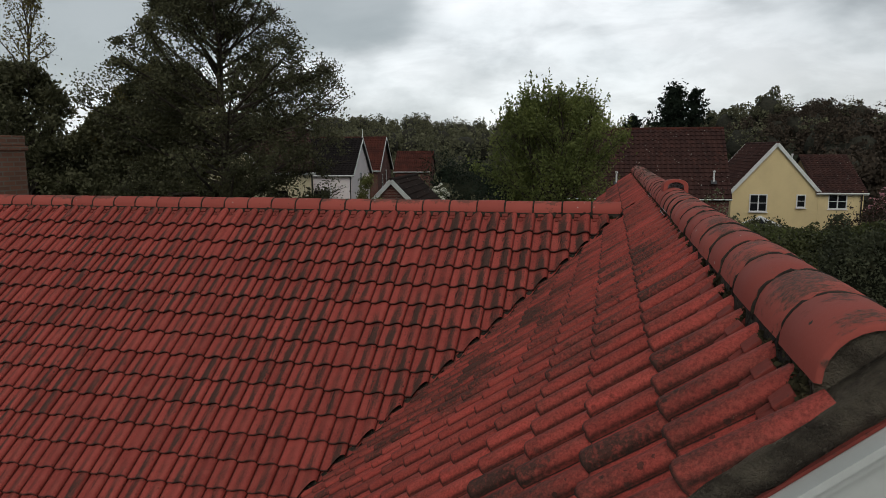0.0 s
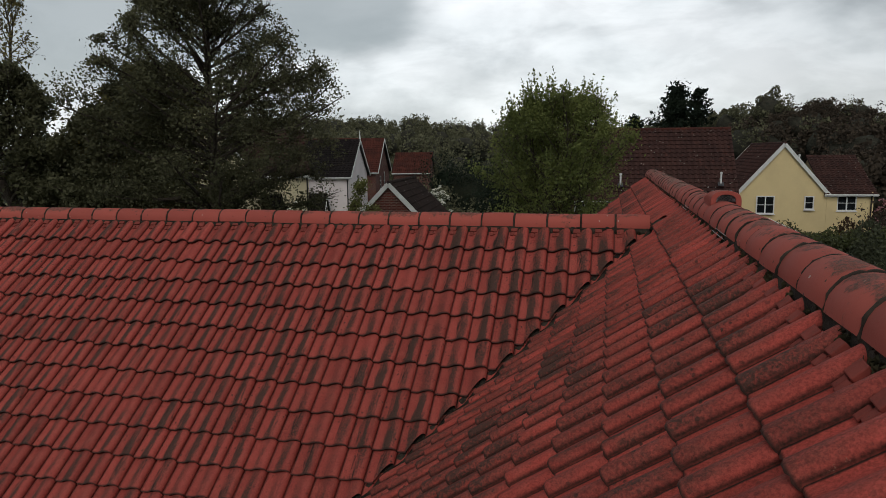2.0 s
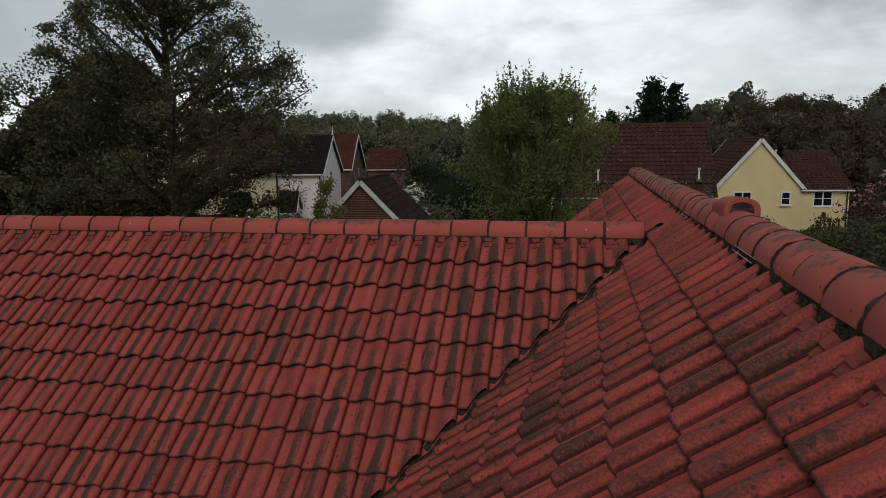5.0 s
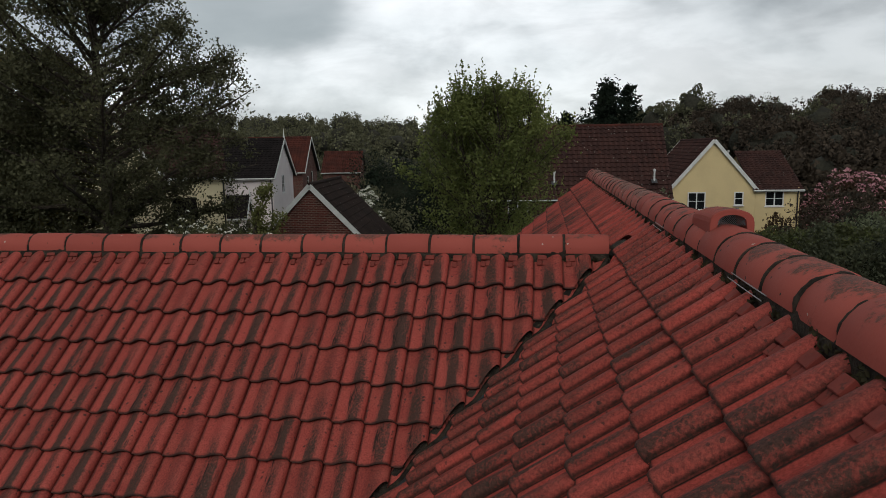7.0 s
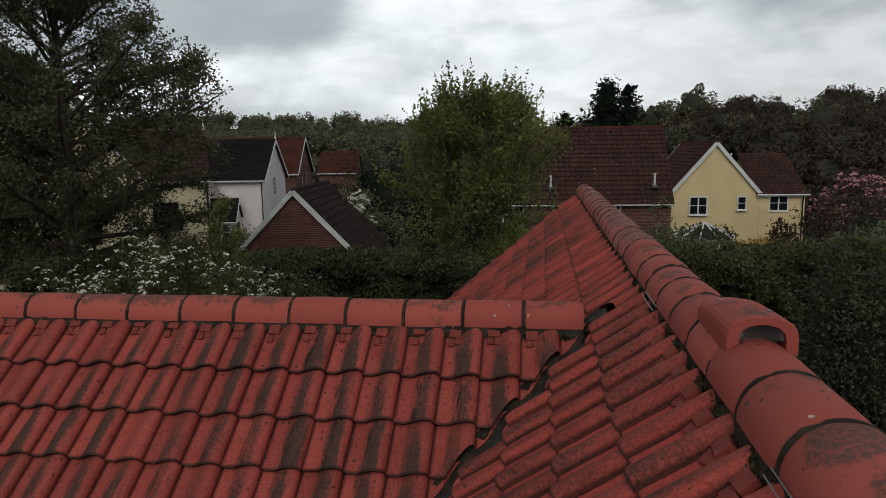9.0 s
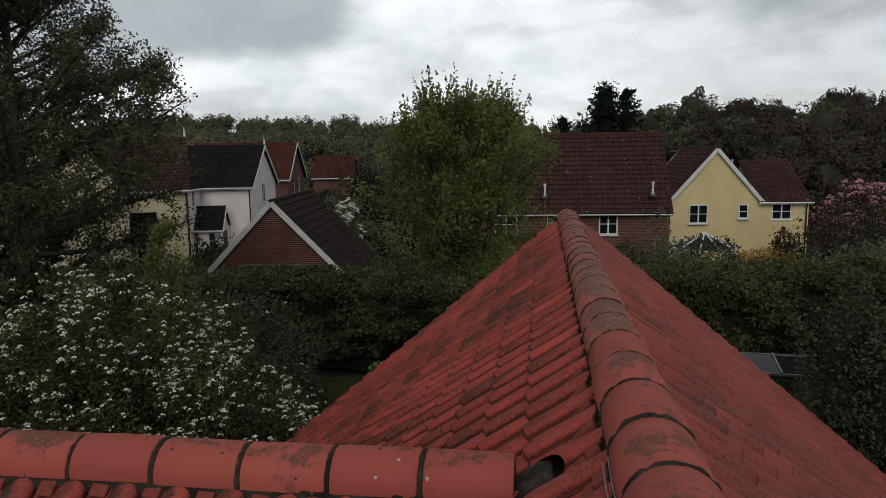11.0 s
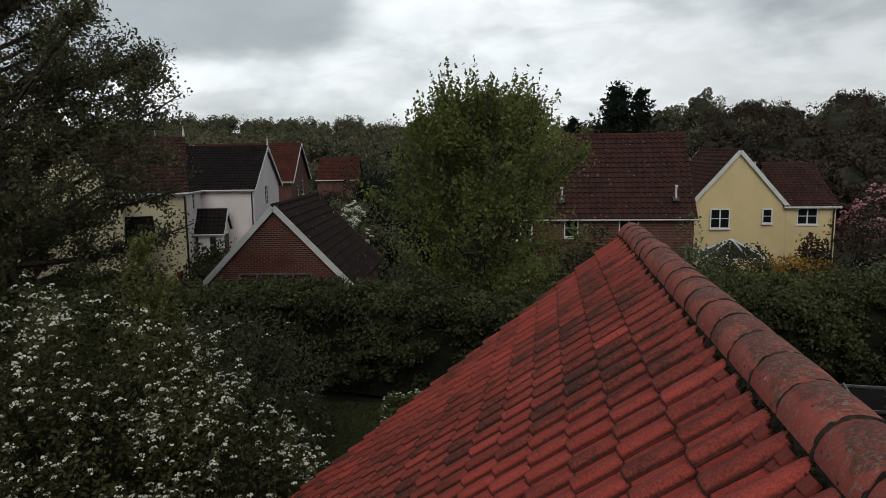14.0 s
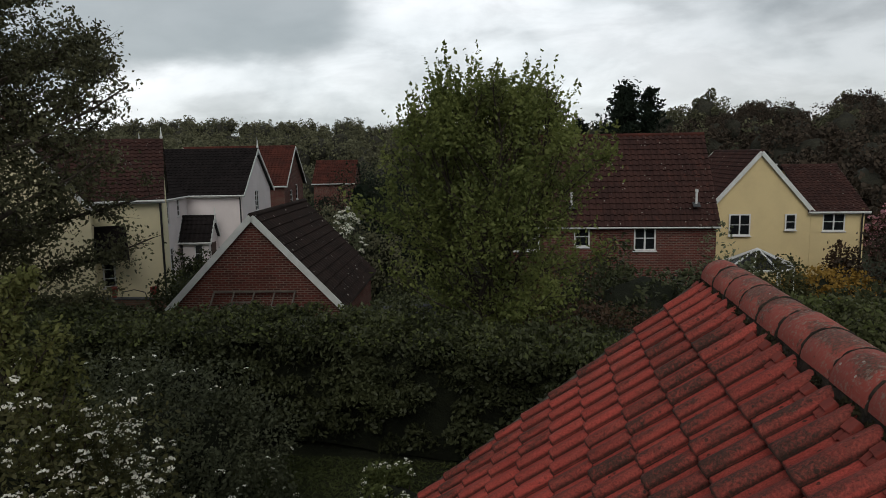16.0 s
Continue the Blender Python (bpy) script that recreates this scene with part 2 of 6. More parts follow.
def ridge_material(name, age=0.0, lichen=0.0):
    """Red ridge clay: clean flanks, dark crust gathered along the top, white droppings and scratches."""
    m, nt, lk, b = nodes_of(name, 0.75, 0, 0.2)

    def mt(op, a, c=None):
        return math_node(nt, lk, op, a, c)

    rnd = piece_random(nt, lk)
    geo = nt.new("ShaderNodeNewGeometry")
    sep = nt.new("ShaderNodeSeparateXYZ")
    lk.new(geo.outputs["Normal"], sep.inputs[0])
    n1, n2, n3 = noise_of(nt, lk, 5.0, 6, 0.65), noise_of(nt, lk, 75.0, 5, 0.7), noise_of(nt, lk, 22.0, 6, 0.7)
    col = mix_rgb(nt, lk, rnd, (0.35, 0.078, 0.060), (0.46, 0.108, 0.082))
    col = mix_rgb(nt, lk, mt("MULTIPLY", n2, 0.35), col, (0.26, 0.062, 0.048))
    up = steps(nt, lk, sep.outputs[2], 0.45, 0.98)
    crust = mt("ADD", n1, mt("MULTIPLY", mt("SUBTRACT", n3, 0.5), 0.55))
    crust = mt("ADD", crust, mt("MULTIPLY", mt("SUBTRACT", up, 0.75), 0.16))
    crust = mt("ADD", crust, mt("MULTIPLY", mt("SUBTRACT", rnd, 0.6), 0.16))
    crust = mt("MULTIPLY", steps(nt, lk, crust, 0.50 - age, 0.62 - age), mt("ADD", 0.35, mt("MULTIPLY", steps(nt, lk, n2, 0.38, 0.6), 0.55)))
    col = mix_rgb(nt, lk, crust, col, (0.085, 0.063, 0.048))
    if lichen:
        scab = mt("MULTIPLY", steps(nt, lk, noise_of(nt, lk, 48.0, 7, 0.78), 0.50, 0.60), steps(nt, lk, noise_of(nt, lk, 6.0, 4, 0.6), 0.36, 0.60))
        col = mix_rgb(nt, lk, mt("MULTIPLY", scab, lichen), col, (0.30, 0.25, 0.20))
    cells = node(nt, "ShaderNodeTexVoronoi", Scale=20.0)
    lk.new(geo.outputs["Position"], cells.inputs["Vector"])
    pick = nt.new("ShaderNodeSeparateColor")
    lk.new(cells.outputs["Color"], pick.inputs[0])
    size = mt("MULTIPLY", steps(nt, lk, pick.outputs[1], 0.60, 1.0), 0.15)
    dab = mt("LESS_THAN", mt("ADD", cells.outputs["Distance"], mt("MULTIPLY", mt("SUBTRACT", n2, 0.5), 0.3)), size)
    pale = mt("GREATER_THAN", pick.outputs[2], 0.72)
    col = mix_rgb(nt, lk, mt("MULTIPLY", dab, mt("SUBTRACT", 1.0, pale)), col, (0.055, 0.040, 0.032))
    col = mix_rgb(nt, lk, mt("MULTIPLY", mt("MULTIPLY", dab, pale), 0.85), col, (0.50, 0.46, 0.40))
    lk.new(col, b.inputs["Base Color"])
    bump(nt, lk, b, mt("ADD", n2, mt("MULTIPLY", crust, 1.2)), 0.45, 0.004)
    return m


def mottled(name, c1, c2, scale=4.0, fine=60.0, rough=0.85, strength=0.3, dist=0.006, spec=0.3, metal=0.0, lo=0.35, hi=0.65, c3=None, per_piece=0.0, specks=0.0):
    m, nt, lk, b = nodes_of(name, rough, metal, spec)
    n1, n2 = noise_of(nt, lk, scale, 5, 0.6), noise_of(nt, lk, fine, 5, 0.65)
    col = mix_rgb(nt, lk, steps(nt, lk, n1, lo, hi), c1, c2)
    if c3:
        col = mix_rgb(nt, lk, steps(nt, lk, noise_of(nt, lk, scale * 2.7, 6, 0.7), 0.56, 0.66), col, c3)
    col = mix_rgb(nt, lk, math_node(nt, lk, "MULTIPLY", n2, 0.35), col, tuple(c * 0.6 for c in c1))
    if per_piece:
        col = mix_rgb(nt, lk, math_node(nt, lk, "MULTIPLY", piece_random(nt, lk), per_piece), col, tuple(c * 0.45 for c in c1))
    if specks:
        sp = node(nt, "ShaderNodeTexVoronoi", Scale=specks)
        lk.new(nt.new("ShaderNodeNewGeometry").outputs["Position"], sp.inputs["Vector"])
        dot = math_node(nt, lk, "MULTIPLY", math_node(nt, lk, "LESS_THAN", sp.outputs["Distance"], 0.13), steps(nt, lk, noise_of(nt, lk, 2.2, 3), 0.46, 0.6))
        col = mix_rgb(nt, lk, math_node(nt, lk, "MULTIPLY", dot, 0.8), col, (0.40, 0.38, 0.34))
    lk.new(col, b.inputs["Base Color"])
    bump(nt, lk, b, math_node(nt, lk, "ADD", n2, n1), strength, dist)
    return m


def leaf_material(name, c1, c2, rough=0.55, glow=0.25):
    m, nt, lk, b = nodes_of(name, rough, 0, 0.14)
    r = nt.new("ShaderNodeNewGeometry").outputs["Random Per Island"]
    col = mix_rgb(nt, lk, r, c1, c2)
    col = mix_rgb(nt, lk, steps(nt, lk, noise_of(nt, lk, 0.7, 3), 0.42, 0.7), col, tuple(c * 1.2 for c in c2))
    lk.new(col, b.inputs["Base Color"])
    t = nt.new("ShaderNodeBsdfTranslucent")
    lk.new(col, t.inputs["Color"])
    mx = nt.new("ShaderNodeMixShader")
    mx.inputs[0].default_value = glow
    lk.new(b.outputs[0], mx.inputs[1])
    lk.new(t.outputs[0], mx.inputs[2])
    lk.new(mx.outputs[0], nt["Material Output"].inputs["Surface"])
    return m


def brick_material(name, c1, c2, mortar):
    m, nt, lk, b = nodes_of(name, 0.88, 0, 0.2)
    tc = nt.new("ShaderNodeUVMap").outputs[0]
    br = node(nt, "ShaderNodeTexBrick", Scale=1.0, Mortar_Size=0.012, Brick_Width=0.225, Row_Height=0.075, Bias=-0.1)
    br.inputs["Color1"].default_value, br.inputs["Color2"].default_value = (*c1, 1), (*c2, 1)
    br.inputs["Mortar"].default_value = (*mortar, 1)
    lk.new(tc, br.inputs["Vector"])
    col = mix_rgb(nt, lk, math_node(nt, lk, "MULTIPLY", steps(nt, lk, noise_of(nt, lk, 1.3, 4), 0.4, 0.7), 0.45), br.outputs["Color"], tuple(c * 0.55 for c in c1))
    lk.new(col, b.inputs["Base Color"])
    bump(nt, lk, b, math_node(nt, lk, "SUBTRACT", noise_of(nt, lk, 50, 4), br.outputs["Fac"]), 0.5, 0.008)
    return m


M_TILE = tile_material("red_clay_pantile", (0.330, 0.062, 0.049), 1.85, 0.58, 0.31, 1.0, 0.5, 0.60, 0.09)
M_TILE_MAIN = tile_material("red_clay_pantile_main", (0.415, 0.070, 0.054), 1.1, 0.78, 0.38, 0.4, 0.6, 0.95, 0.080)
M_TILE_E = tile_material("red_clay_pantile_east", (0.30, 0.058, 0.046), 0.60, 0.55, 0.40, 0.4, 0.7)
M_RIDGE = ridge_material("red_ridge_clay")
M_RIDGE_OLD = ridge_material("lichened_ridge_clay", 0.09, 0.75)
M_DENTIL = mottled("red_clay_slip", (0.30, 0.068, 0.053), (0.22, 0.052, 0.042), 12, 90, 0.8, 0.4, 0.004, spec=0.15, c3=(0.10, 0.050, 0.040), per_piece=0.4)
M_MORTAR = mottled("mossy_mortar", (0.065, 0.050, 0.038), (0.018, 0.015, 0.012), 9, 55, 0.95, 0.9, 0.02, c3=(0.080, 0.070, 0.040))
M_CEMENT = mottled("verge_cement", (0.25, 0.21, 0.155), (0.075, 0.060, 0.045), 11, 130, 0.95, 1.4, 0.02, c3=(0.26, 0.225, 0.17), specks=34.0)
M_LEAD = mottled("weathered_lead", (0.06, 0.063, 0.068), (0.16, 0.165, 0.17), 8, 40, 0.6, 0.3, 0.004, lo=0.5, hi=0.8)
M_WHITE = mottled("white_painted_wood", (0.72, 0.74, 0.72), (0.62, 0.64, 0.61), 3, 30, 0.55, 0.12, 0.003)
M_UPVC = mottled("white_window_frame", (0.78, 0.78, 0.77), (0.70, 0.70, 0.69), 3, 30, 0.4, 0.05, 0.002)
M_CREAM = mottled("cream_render", (0.78, 0.70, 0.46), (0.70, 0.63, 0.42), 0.8, 40, 0.9, 0.15, 0.005)
M_YELLOW = mottled("yellow_render", (0.76, 0.61, 0.33), (0.69, 0.55, 0.30), 0.7, 40, 0.9, 0.15, 0.005)
M_RENDER = mottled("white_render", (0.84, 0.77, 0.76), (0.77, 0.70, 0.69), 0.8, 40, 0.9, 0.15, 0.005)
M_BRICK = brick_material("red_brick", (0.135, 0.032, 0.024), (0.055, 0.020, 0.017), (0.19, 0.145, 0.12))
M_BRICK_OLD = brick_material("old_brown_brick", (0.20, 0.10, 0.065), (0.12, 0.07, 0.05), (0.16, 0.14, 0.11))
M_ROOF_BROWN = mottled("brown_concrete_tile", (0.070, 0.036, 0.031), (0.046, 0.026, 0.024), 1.2, 9, 0.85, 0.4, 0.01, c3=(0.095, 0.042, 0.034), specks=4.2, spec=0.05)
M_ROOF_DARK = mottled("dark_brown_tile", (0.036, 0.026, 0.023), (0.026, 0.020, 0.018), 1.2, 9, 0.85, 0.4, 0.01, c3=(0.05, 0.034, 0.028), specks=4.0, spec=0.02)
M_ROOF_BLACK = mottled("black_pantile", (0.024, 0.020, 0.020), (0.016, 0.014, 0.014), 1.2, 9, 0.9, 0.3, 0.01, spec=0.04)
M_ROOF_RED = mottled("orange_red_tile", (0.105, 0.036, 0.027), (0.062, 0.026, 0.022), 1.2, 9, 0.9, 0.4, 0.01, spec=0.05)
M_BLACK = mottled("black_plastic_pipe", (0.02, 0.02, 0.021), (0.03, 0.03, 0.03), 6, 40, 0.45, 0.1, 0.002)
M_GREY = mottled("galvanised_metal", (0.34, 0.35, 0.36), (0.24, 0.25, 0.26), 6, 40, 0.45, 0.1, 0.002, metal=0.7)
M_DOOR = mottled("dark_oak_door", (0.07, 0.035, 0.02), (0.05, 0.025, 0.015), 6, 40, 0.5, 0.1, 0.002)
M_BARK = mottled("grey_brown_bark", (0.075, 0.06, 0.045), (0.04, 0.032, 0.026), 6, 25, 0.95, 0.9, 0.03)
# near-black filler: the shade inside the foliage, given as colour
M_CORE = mottled("foliage_shade", (0.018, 0.022, 0.010), (0.010, 0.012, 0.006), 5, 20, 1.0, 0.8, 0.05)
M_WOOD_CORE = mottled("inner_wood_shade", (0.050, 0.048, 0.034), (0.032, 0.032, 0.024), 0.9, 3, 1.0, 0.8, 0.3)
M_GRASS = mottled("rough_grass", (0.026, 0.032, 0.012), (0.016, 0.021, 0.008), 0.6, 14, 1.0, 1.0, 0.08, c3=(0.036, 0.040, 0.016))
M_GRAVEL = mottled("tan_gravel_drive", (0.34, 0.24, 0.15), (0.26, 0.18, 0.11), 0.8, 40, 1.0, 0.6, 0.02)
M_LEAF_TREE = leaf_material("dark_ash_leaf", (0.058, 0.060, 0.034), (0.100, 0.100, 0.052))
M_LEAF_OAK = leaf_material("young_oak_leaf", (0.080, 0.070, 0.022), (0.125, 0.105, 0.032))
M_LEAF_WILLOW = leaf_material("fresh_poplar_leaf", (0.095, 0.120, 0.038), (0.190, 0.215, 0.068), glow=0.45)
M_LEAF_HEDGE = leaf_material("hedge_leaf", (0.026, 0.031, 0.016), (0.066, 0.074, 0.035), 0.45)
M_BLADE = leaf_material("lawn_blade", (0.040, 0.050, 0.018), (0.075, 0.090, 0.032), 0.7, 0.2)
M_LEAF_SIDE = leaf_material("side_hedge_leaf", (0.036, 0.041, 0.019), (0.086, 0.092, 0.040), 0.5)
M_LEAF_LIGHT = leaf_material("fresh_hedge_tip", (0.060, 0.075, 0.026), (0.105, 0.122, 0.042))
M_LEAF_SHRUB = leaf_material("viburnum_leaf", (0.044, 0.046, 0.020), (0.086, 0.086, 0.036))
M_LEAF_PEAR = leaf_material("young_pear_leaf", (0.090, 0.100, 0.032), (0.165, 0.172, 0.060))
M_LEAF_SAGE = leaf_material("grey_green_leaf", (0.085, 0.10, 0.055), (0.14, 0.155, 0.09))
M_LEAF_SAGE_DARK = leaf_material("dusky_green_leaf", (0.050, 0.058, 0.034), (0.085, 0.094, 0.055))
M_LEAF_RED = leaf_material("bronze_leaf", (0.05, 0.032, 0.022), (0.08, 0.05, 0.03))
M_LEAF_GOLD = leaf_material("golden_conifer_leaf", (0.24, 0.15, 0.03), (0.34, 0.21, 0.05))
# leaf colour lightened to carry the haze of the distance
M_LEAF_WOOD = leaf_material("hazed_wood_leaf", (0.078, 0.080, 0.050), (0.140, 0.138, 0.082), 0.9, 0.1)
M_LEAF_WOOD_BROWN = leaf_material("far_brown_wood_leaf", (0.044, 0.035, 0.027), (0.076, 0.058, 0.042), 0.9, 0.1)
M_CONIFER = leaf_material("dark_conifer_needle", (0.010, 0.016, 0.011), (0.018, 0.026, 0.016), 0.9, 0.05)
M_PETAL = leaf_material("white_petal", (0.80, 0.80, 0.70), (0.88, 0.88, 0.80))
M_PINK = leaf_material("pink_petal", (0.52, 0.24, 0.29), (0.66, 0.36, 0.40))

m, nt, lk, b = nodes_of("window_glass", 0.06, 0, 0.6)
b.inputs["Base Color"].default_value = (0.012, 0.014, 0.016, 1)
M_PANE = m
m, nt, lk, b = nodes_of("clear_glass", 0.05, 0, 0.5)
b.inputs["Transmission Weight"].default_value = 0.85
b.inputs["Base Color"].default_value = (0.8, 0.86, 0.85, 1)
M_CLEAR = m


# ---- building helpers ----
def mesh_of(name, verts, faces, mat, uvs=None, smooth=False):
    me = bpy.data.meshes.new(name)
    me.from_pydata(verts, [], faces)
    me.materials.append(mat)
    if uvs is not None:
        lay = me.uv_layers.new(name="UVMap")
        lay.data.foreach_set("uv", np.asarray(uvs, dtype=np.float32).ravel())
    if smooth:
        me.polygons.foreach_set("use_smooth", [True] * len(me.polygons))
    me.update()
    return me


def part(name, bm, material, parent=None, label="", smooth=False):
    """A bmesh or a mesh as one object under a thing or under a part."""
    if isinstance(bm, bmesh.types.BMesh):
        me = bpy.data.meshes.new(name)
        box_uv(bm)
        bm.to_mesh(me)
        bm.free()
        me.materials.append(material)
        if smooth:
            me.polygons.foreach_set("use_smooth", [True] * len(me.polygons))
    else:
        me = bm
    ob = new(name, me)
    if parent:
        ob.parent = parent
    if label:
        ob["label"] = label
    return ob


def thing(name, m, label, category, group="", kind=""):
    ob = new(name)
    ob.matrix_world = m
    ob.empty_display_size = 0.1
    return tagged(ob, label, category, group, kind)


def box_uv(bm):
    """Metres along the wall and up, for brickwork."""
    lay = bm.loops.layers.uv.verify()
    for f in bm.faces:
        n = f.normal
        for l in f.loops:
            c = l.vert.co
            if abs(n.z) > 0.8:
                l[lay].uv = (c.x, c.y)
            elif abs(n.x) > abs(n.y):
                l[lay].uv = (c.y, c.z)
            else:
                l[lay].uv = (c.x, c.z)


def box(bm, lo, hi, m=None, bevel=0.0):
    x0, y0, z0 = lo
    x1, y1, z1 = hi
    vs = [bm.verts.new(p) for p in ((x0, y0, z0), (x1, y0, z0), (x1, y1, z0), (x0, y1, z0), (x0, y0, z1), (x1, y0, z1), (x1, y1, z1), (x0, y1, z1))]
    fs = [bm.faces.new([vs[i] for i in q]) for q in ((3, 2, 1, 0), (4, 5, 6, 7), (0, 1, 5, 4), (1, 2, 6, 5), (2, 3, 7, 6), (3, 0, 4, 7))]
    if m is not None:
        for v in vs:
            v.co = m @ v.co
    if bevel:
        es = {e for f in fs for e in f.edges}
        bmesh.ops.bevel(bm, geom=list(es), offset=bevel, segments=1, affect="EDGES")
    return vs


def one_box(lo, hi, m=None, bevel=0.0):
    bm = bmesh.new()
    box(bm, lo, hi, m, bevel)
    bm.normal_update()
    return bm


def beam(p, q, w, h, up=(0, 0, 1), bevel=0.0):
    """A bar of section w by h from p to q."""
    p, q = Vector(p), Vector(q)
    d = (q - p)
    x = d.normalized()
    y = Vector(up).cross(x).normalized()
    z = x.cross(y)
    m = Matrix.Translation(p) @ Matrix((x, y, z)).transposed().to_4x4()
    return one_box((0, -w / 2, -h / 2), (d.length, w / 2, h / 2), m, bevel)


def tube(bm, pts, radii, sides=8, cap=True):
    pts, radii = [Vector([float(c) for c in p]) for p in pts], [float(r) for r in radii]
    rings = []
    for i, p in enumerate(pts):
        p = Vector(p)
        a = Vector(pts[max(i - 1, 0)])
        c = Vector(pts[min(i + 1, len(pts) - 1)])
        d = (c - a).normalized()
        s = d.cross(Vector((0.31, 0.17, 0.93) if abs(d.z) < 0.9 else (1, 0.1, 0))).normalized()
        t = d.cross(s)
        rings.append([bm.verts.new(p + radii[i] * (math.cos(6.28319 * k / sides) * s + math.sin(6.28319 * k / sides) * t)) for k in range(sides)])
    for r0, r1 in zip(rings, rings[1:]):
        for k in range(sides):
            bm.faces.new((r0[k], r0[(k + 1) % sides], r1[(k + 1) % sides], r1[k]))
    if cap:
        bm.faces.new(rings[0][::-1])
        bm.faces.new(rings[-1])


def ground_z(x, y):
    """Height of the ground: low round the house, a bank under the hedge, then falling to the neighbours and rising to far hills."""
    x, y = np.asarray(x, float), np.asarray(y, float)

    def ease(a, b, v):
        k = np.clip((v - a) / (b - a), 0, 1)
        return k * k * (3 - 2 * k)
    z = 0.7 + 1.9 * ease(15.5, 21, y) - 1.7 * ease(22, 31, y) - 0.9 * ease(33, 52, y)
    z = z + 3.0 * ease(70, 160, y) + 9.0 * ease(150, 420, y)
    z = z + 10.5 * np.exp(-((x - 95) / 60) ** 2 - ((y - 235) / 90) ** 2) + 8 * np.exp(-((x + 150) / 90) ** 2 - ((y - 330) / 120) ** 2)
    return z


# ---- ground ----
gx = np.concatenate([np.linspace(-1500, -120, 18), np.linspace(-110, 110, 111), np.linspace(120, 1500, 18)])
gy = np.concatenate([np.linspace(-900, -40, 10), np.linspace(-36, 130, 112), np.linspace(140, 480, 35), np.linspace(520, 2400, 14)])
GX, GY = np.meshgrid(gx, gy)
GZ = ground_z(GX, GY) + 0.03 * np.sin(GX * 1.7) * np.cos(GY * 1.3)
gv = np.stack([GX, GY, GZ], -1).reshape(-1, 3)
nx = len(gx)
gf = [(j * nx + i, j * nx + i + 1, (j + 1) * nx + i + 1, (j + 1) * nx + i) for j in range(len(gy) - 1) for i in range(nx - 1)]
tagged(new("ground", mesh_of("ground", gv.tolist(), gf, M_GRASS, smooth=True)), "dark green rough grass lawn and fields", "ground", kind="structure")

# ---- the tiled house under the camera ----
RX, RZ = 0.955, 7.386          # main ridge: x, and the height at which the slopes meet
CY, CZ = 8.70, 7.12           # cross ridge: y, and its height
PITCH = math.atan(0.848)
CP, SP = math.cos(PITCH), math.sin(PITCH)
Y0, Y1 = 1.80, 16.28          # verges of the main roof
XW = -12.6                    # far verge of the cross wing
VX = RX - (RZ - CZ) / 0.848   # where the cross ridge meets the main slope
EAVE = 2.75
COVER, GAUGE = 0.216, 0.284
PROFILE = [(-0.04, -0.004), (0.0, 0.003), (0.08, 0.0), (0.18, -0.002), (0.26, 0.001), (0.34, 0.008), (0.42, 0.018), (0.50, 0.029), (0.58, 0.039), (0.66, 0.046), (0.74, 0.050), (0.82, 0.0505), (0.88, 0.047), (0.93, 0.039), (0.962, 0.027), (0.982, 0.010)]
THICK, LIFT, LONG = 0.030, 0.036, 0.375


def tile_template(profile, wear=0.0):
    """A pantile: x across, y up the slope, z out of it; the tail (y = 0) is lifted over the course below."""
    rng = random.Random(int(wear * 1000) + 3)
    v, f, uv = [], [], []
    n = len(profile)
    rows = ((0.0, LIFT - 0.006), (0.012, LIFT), (LONG, LIFT * (1 - LONG / GAUGE)))
    for y, lift in rows:
        for u, z in profile:
            v.append((u * COVER, y + (rng.uniform(-wear, wear) if y == 0 else 0), z + lift))
    for u, z in profile:
        v.append((u * COVER, 0.006, z + LIFT - THICK))
    for r in range(2):
        for i in range(n - 1):
            f.append((r * n + i, r * n + i + 1, (r + 1) * n + i + 1, (r + 1) * n + i))
    for i in range(n - 1):
        f.append((3 * n + i, 3 * n + i + 1, i + 1, i))
    v.append((profile[-1][0] * COVER - 0.007, LONG, profile[-1][1] - 0.030))
    v.append((profile[-1][0] * COVER - 0.007, 0.004, profile[-1][1] + LIFT - 0.034))
    f.append((n - 1, 4 * n + 1, 4 * n, 3 * n - 1, 2 * n - 1))
    co = np.array(v)
    uv = [(co[i][0] / COVER, co[i][1] / LONG) for q in f for i in q]
    return co, f, uv


TEMPLATES = [tile_template(PROFILE, w) for w in (0.0, 0.003, 0.005)]
TILE_MESH = {}


def tile_mesh(k, mat):
    key = (k, mat.name)
    if key not in TILE_MESH:
        co, f, uv = TEMPLATES[k]
        TILE_MESH[key] = mesh_of("pantile", co.tolist(), f, mat, uv, smooth=True)
        TILE_MESH[key].set_sharp_from_angle(angle=radians(38))
    return TILE_MESH[key]


def slope_matrix(origin, across, up):
    a, u = Vector(across), Vector(up)
    n = a.cross(u)
    m = Matrix((a, u, n)).transposed().to_4x4()
    m.translation = Vector(origin)
    return m


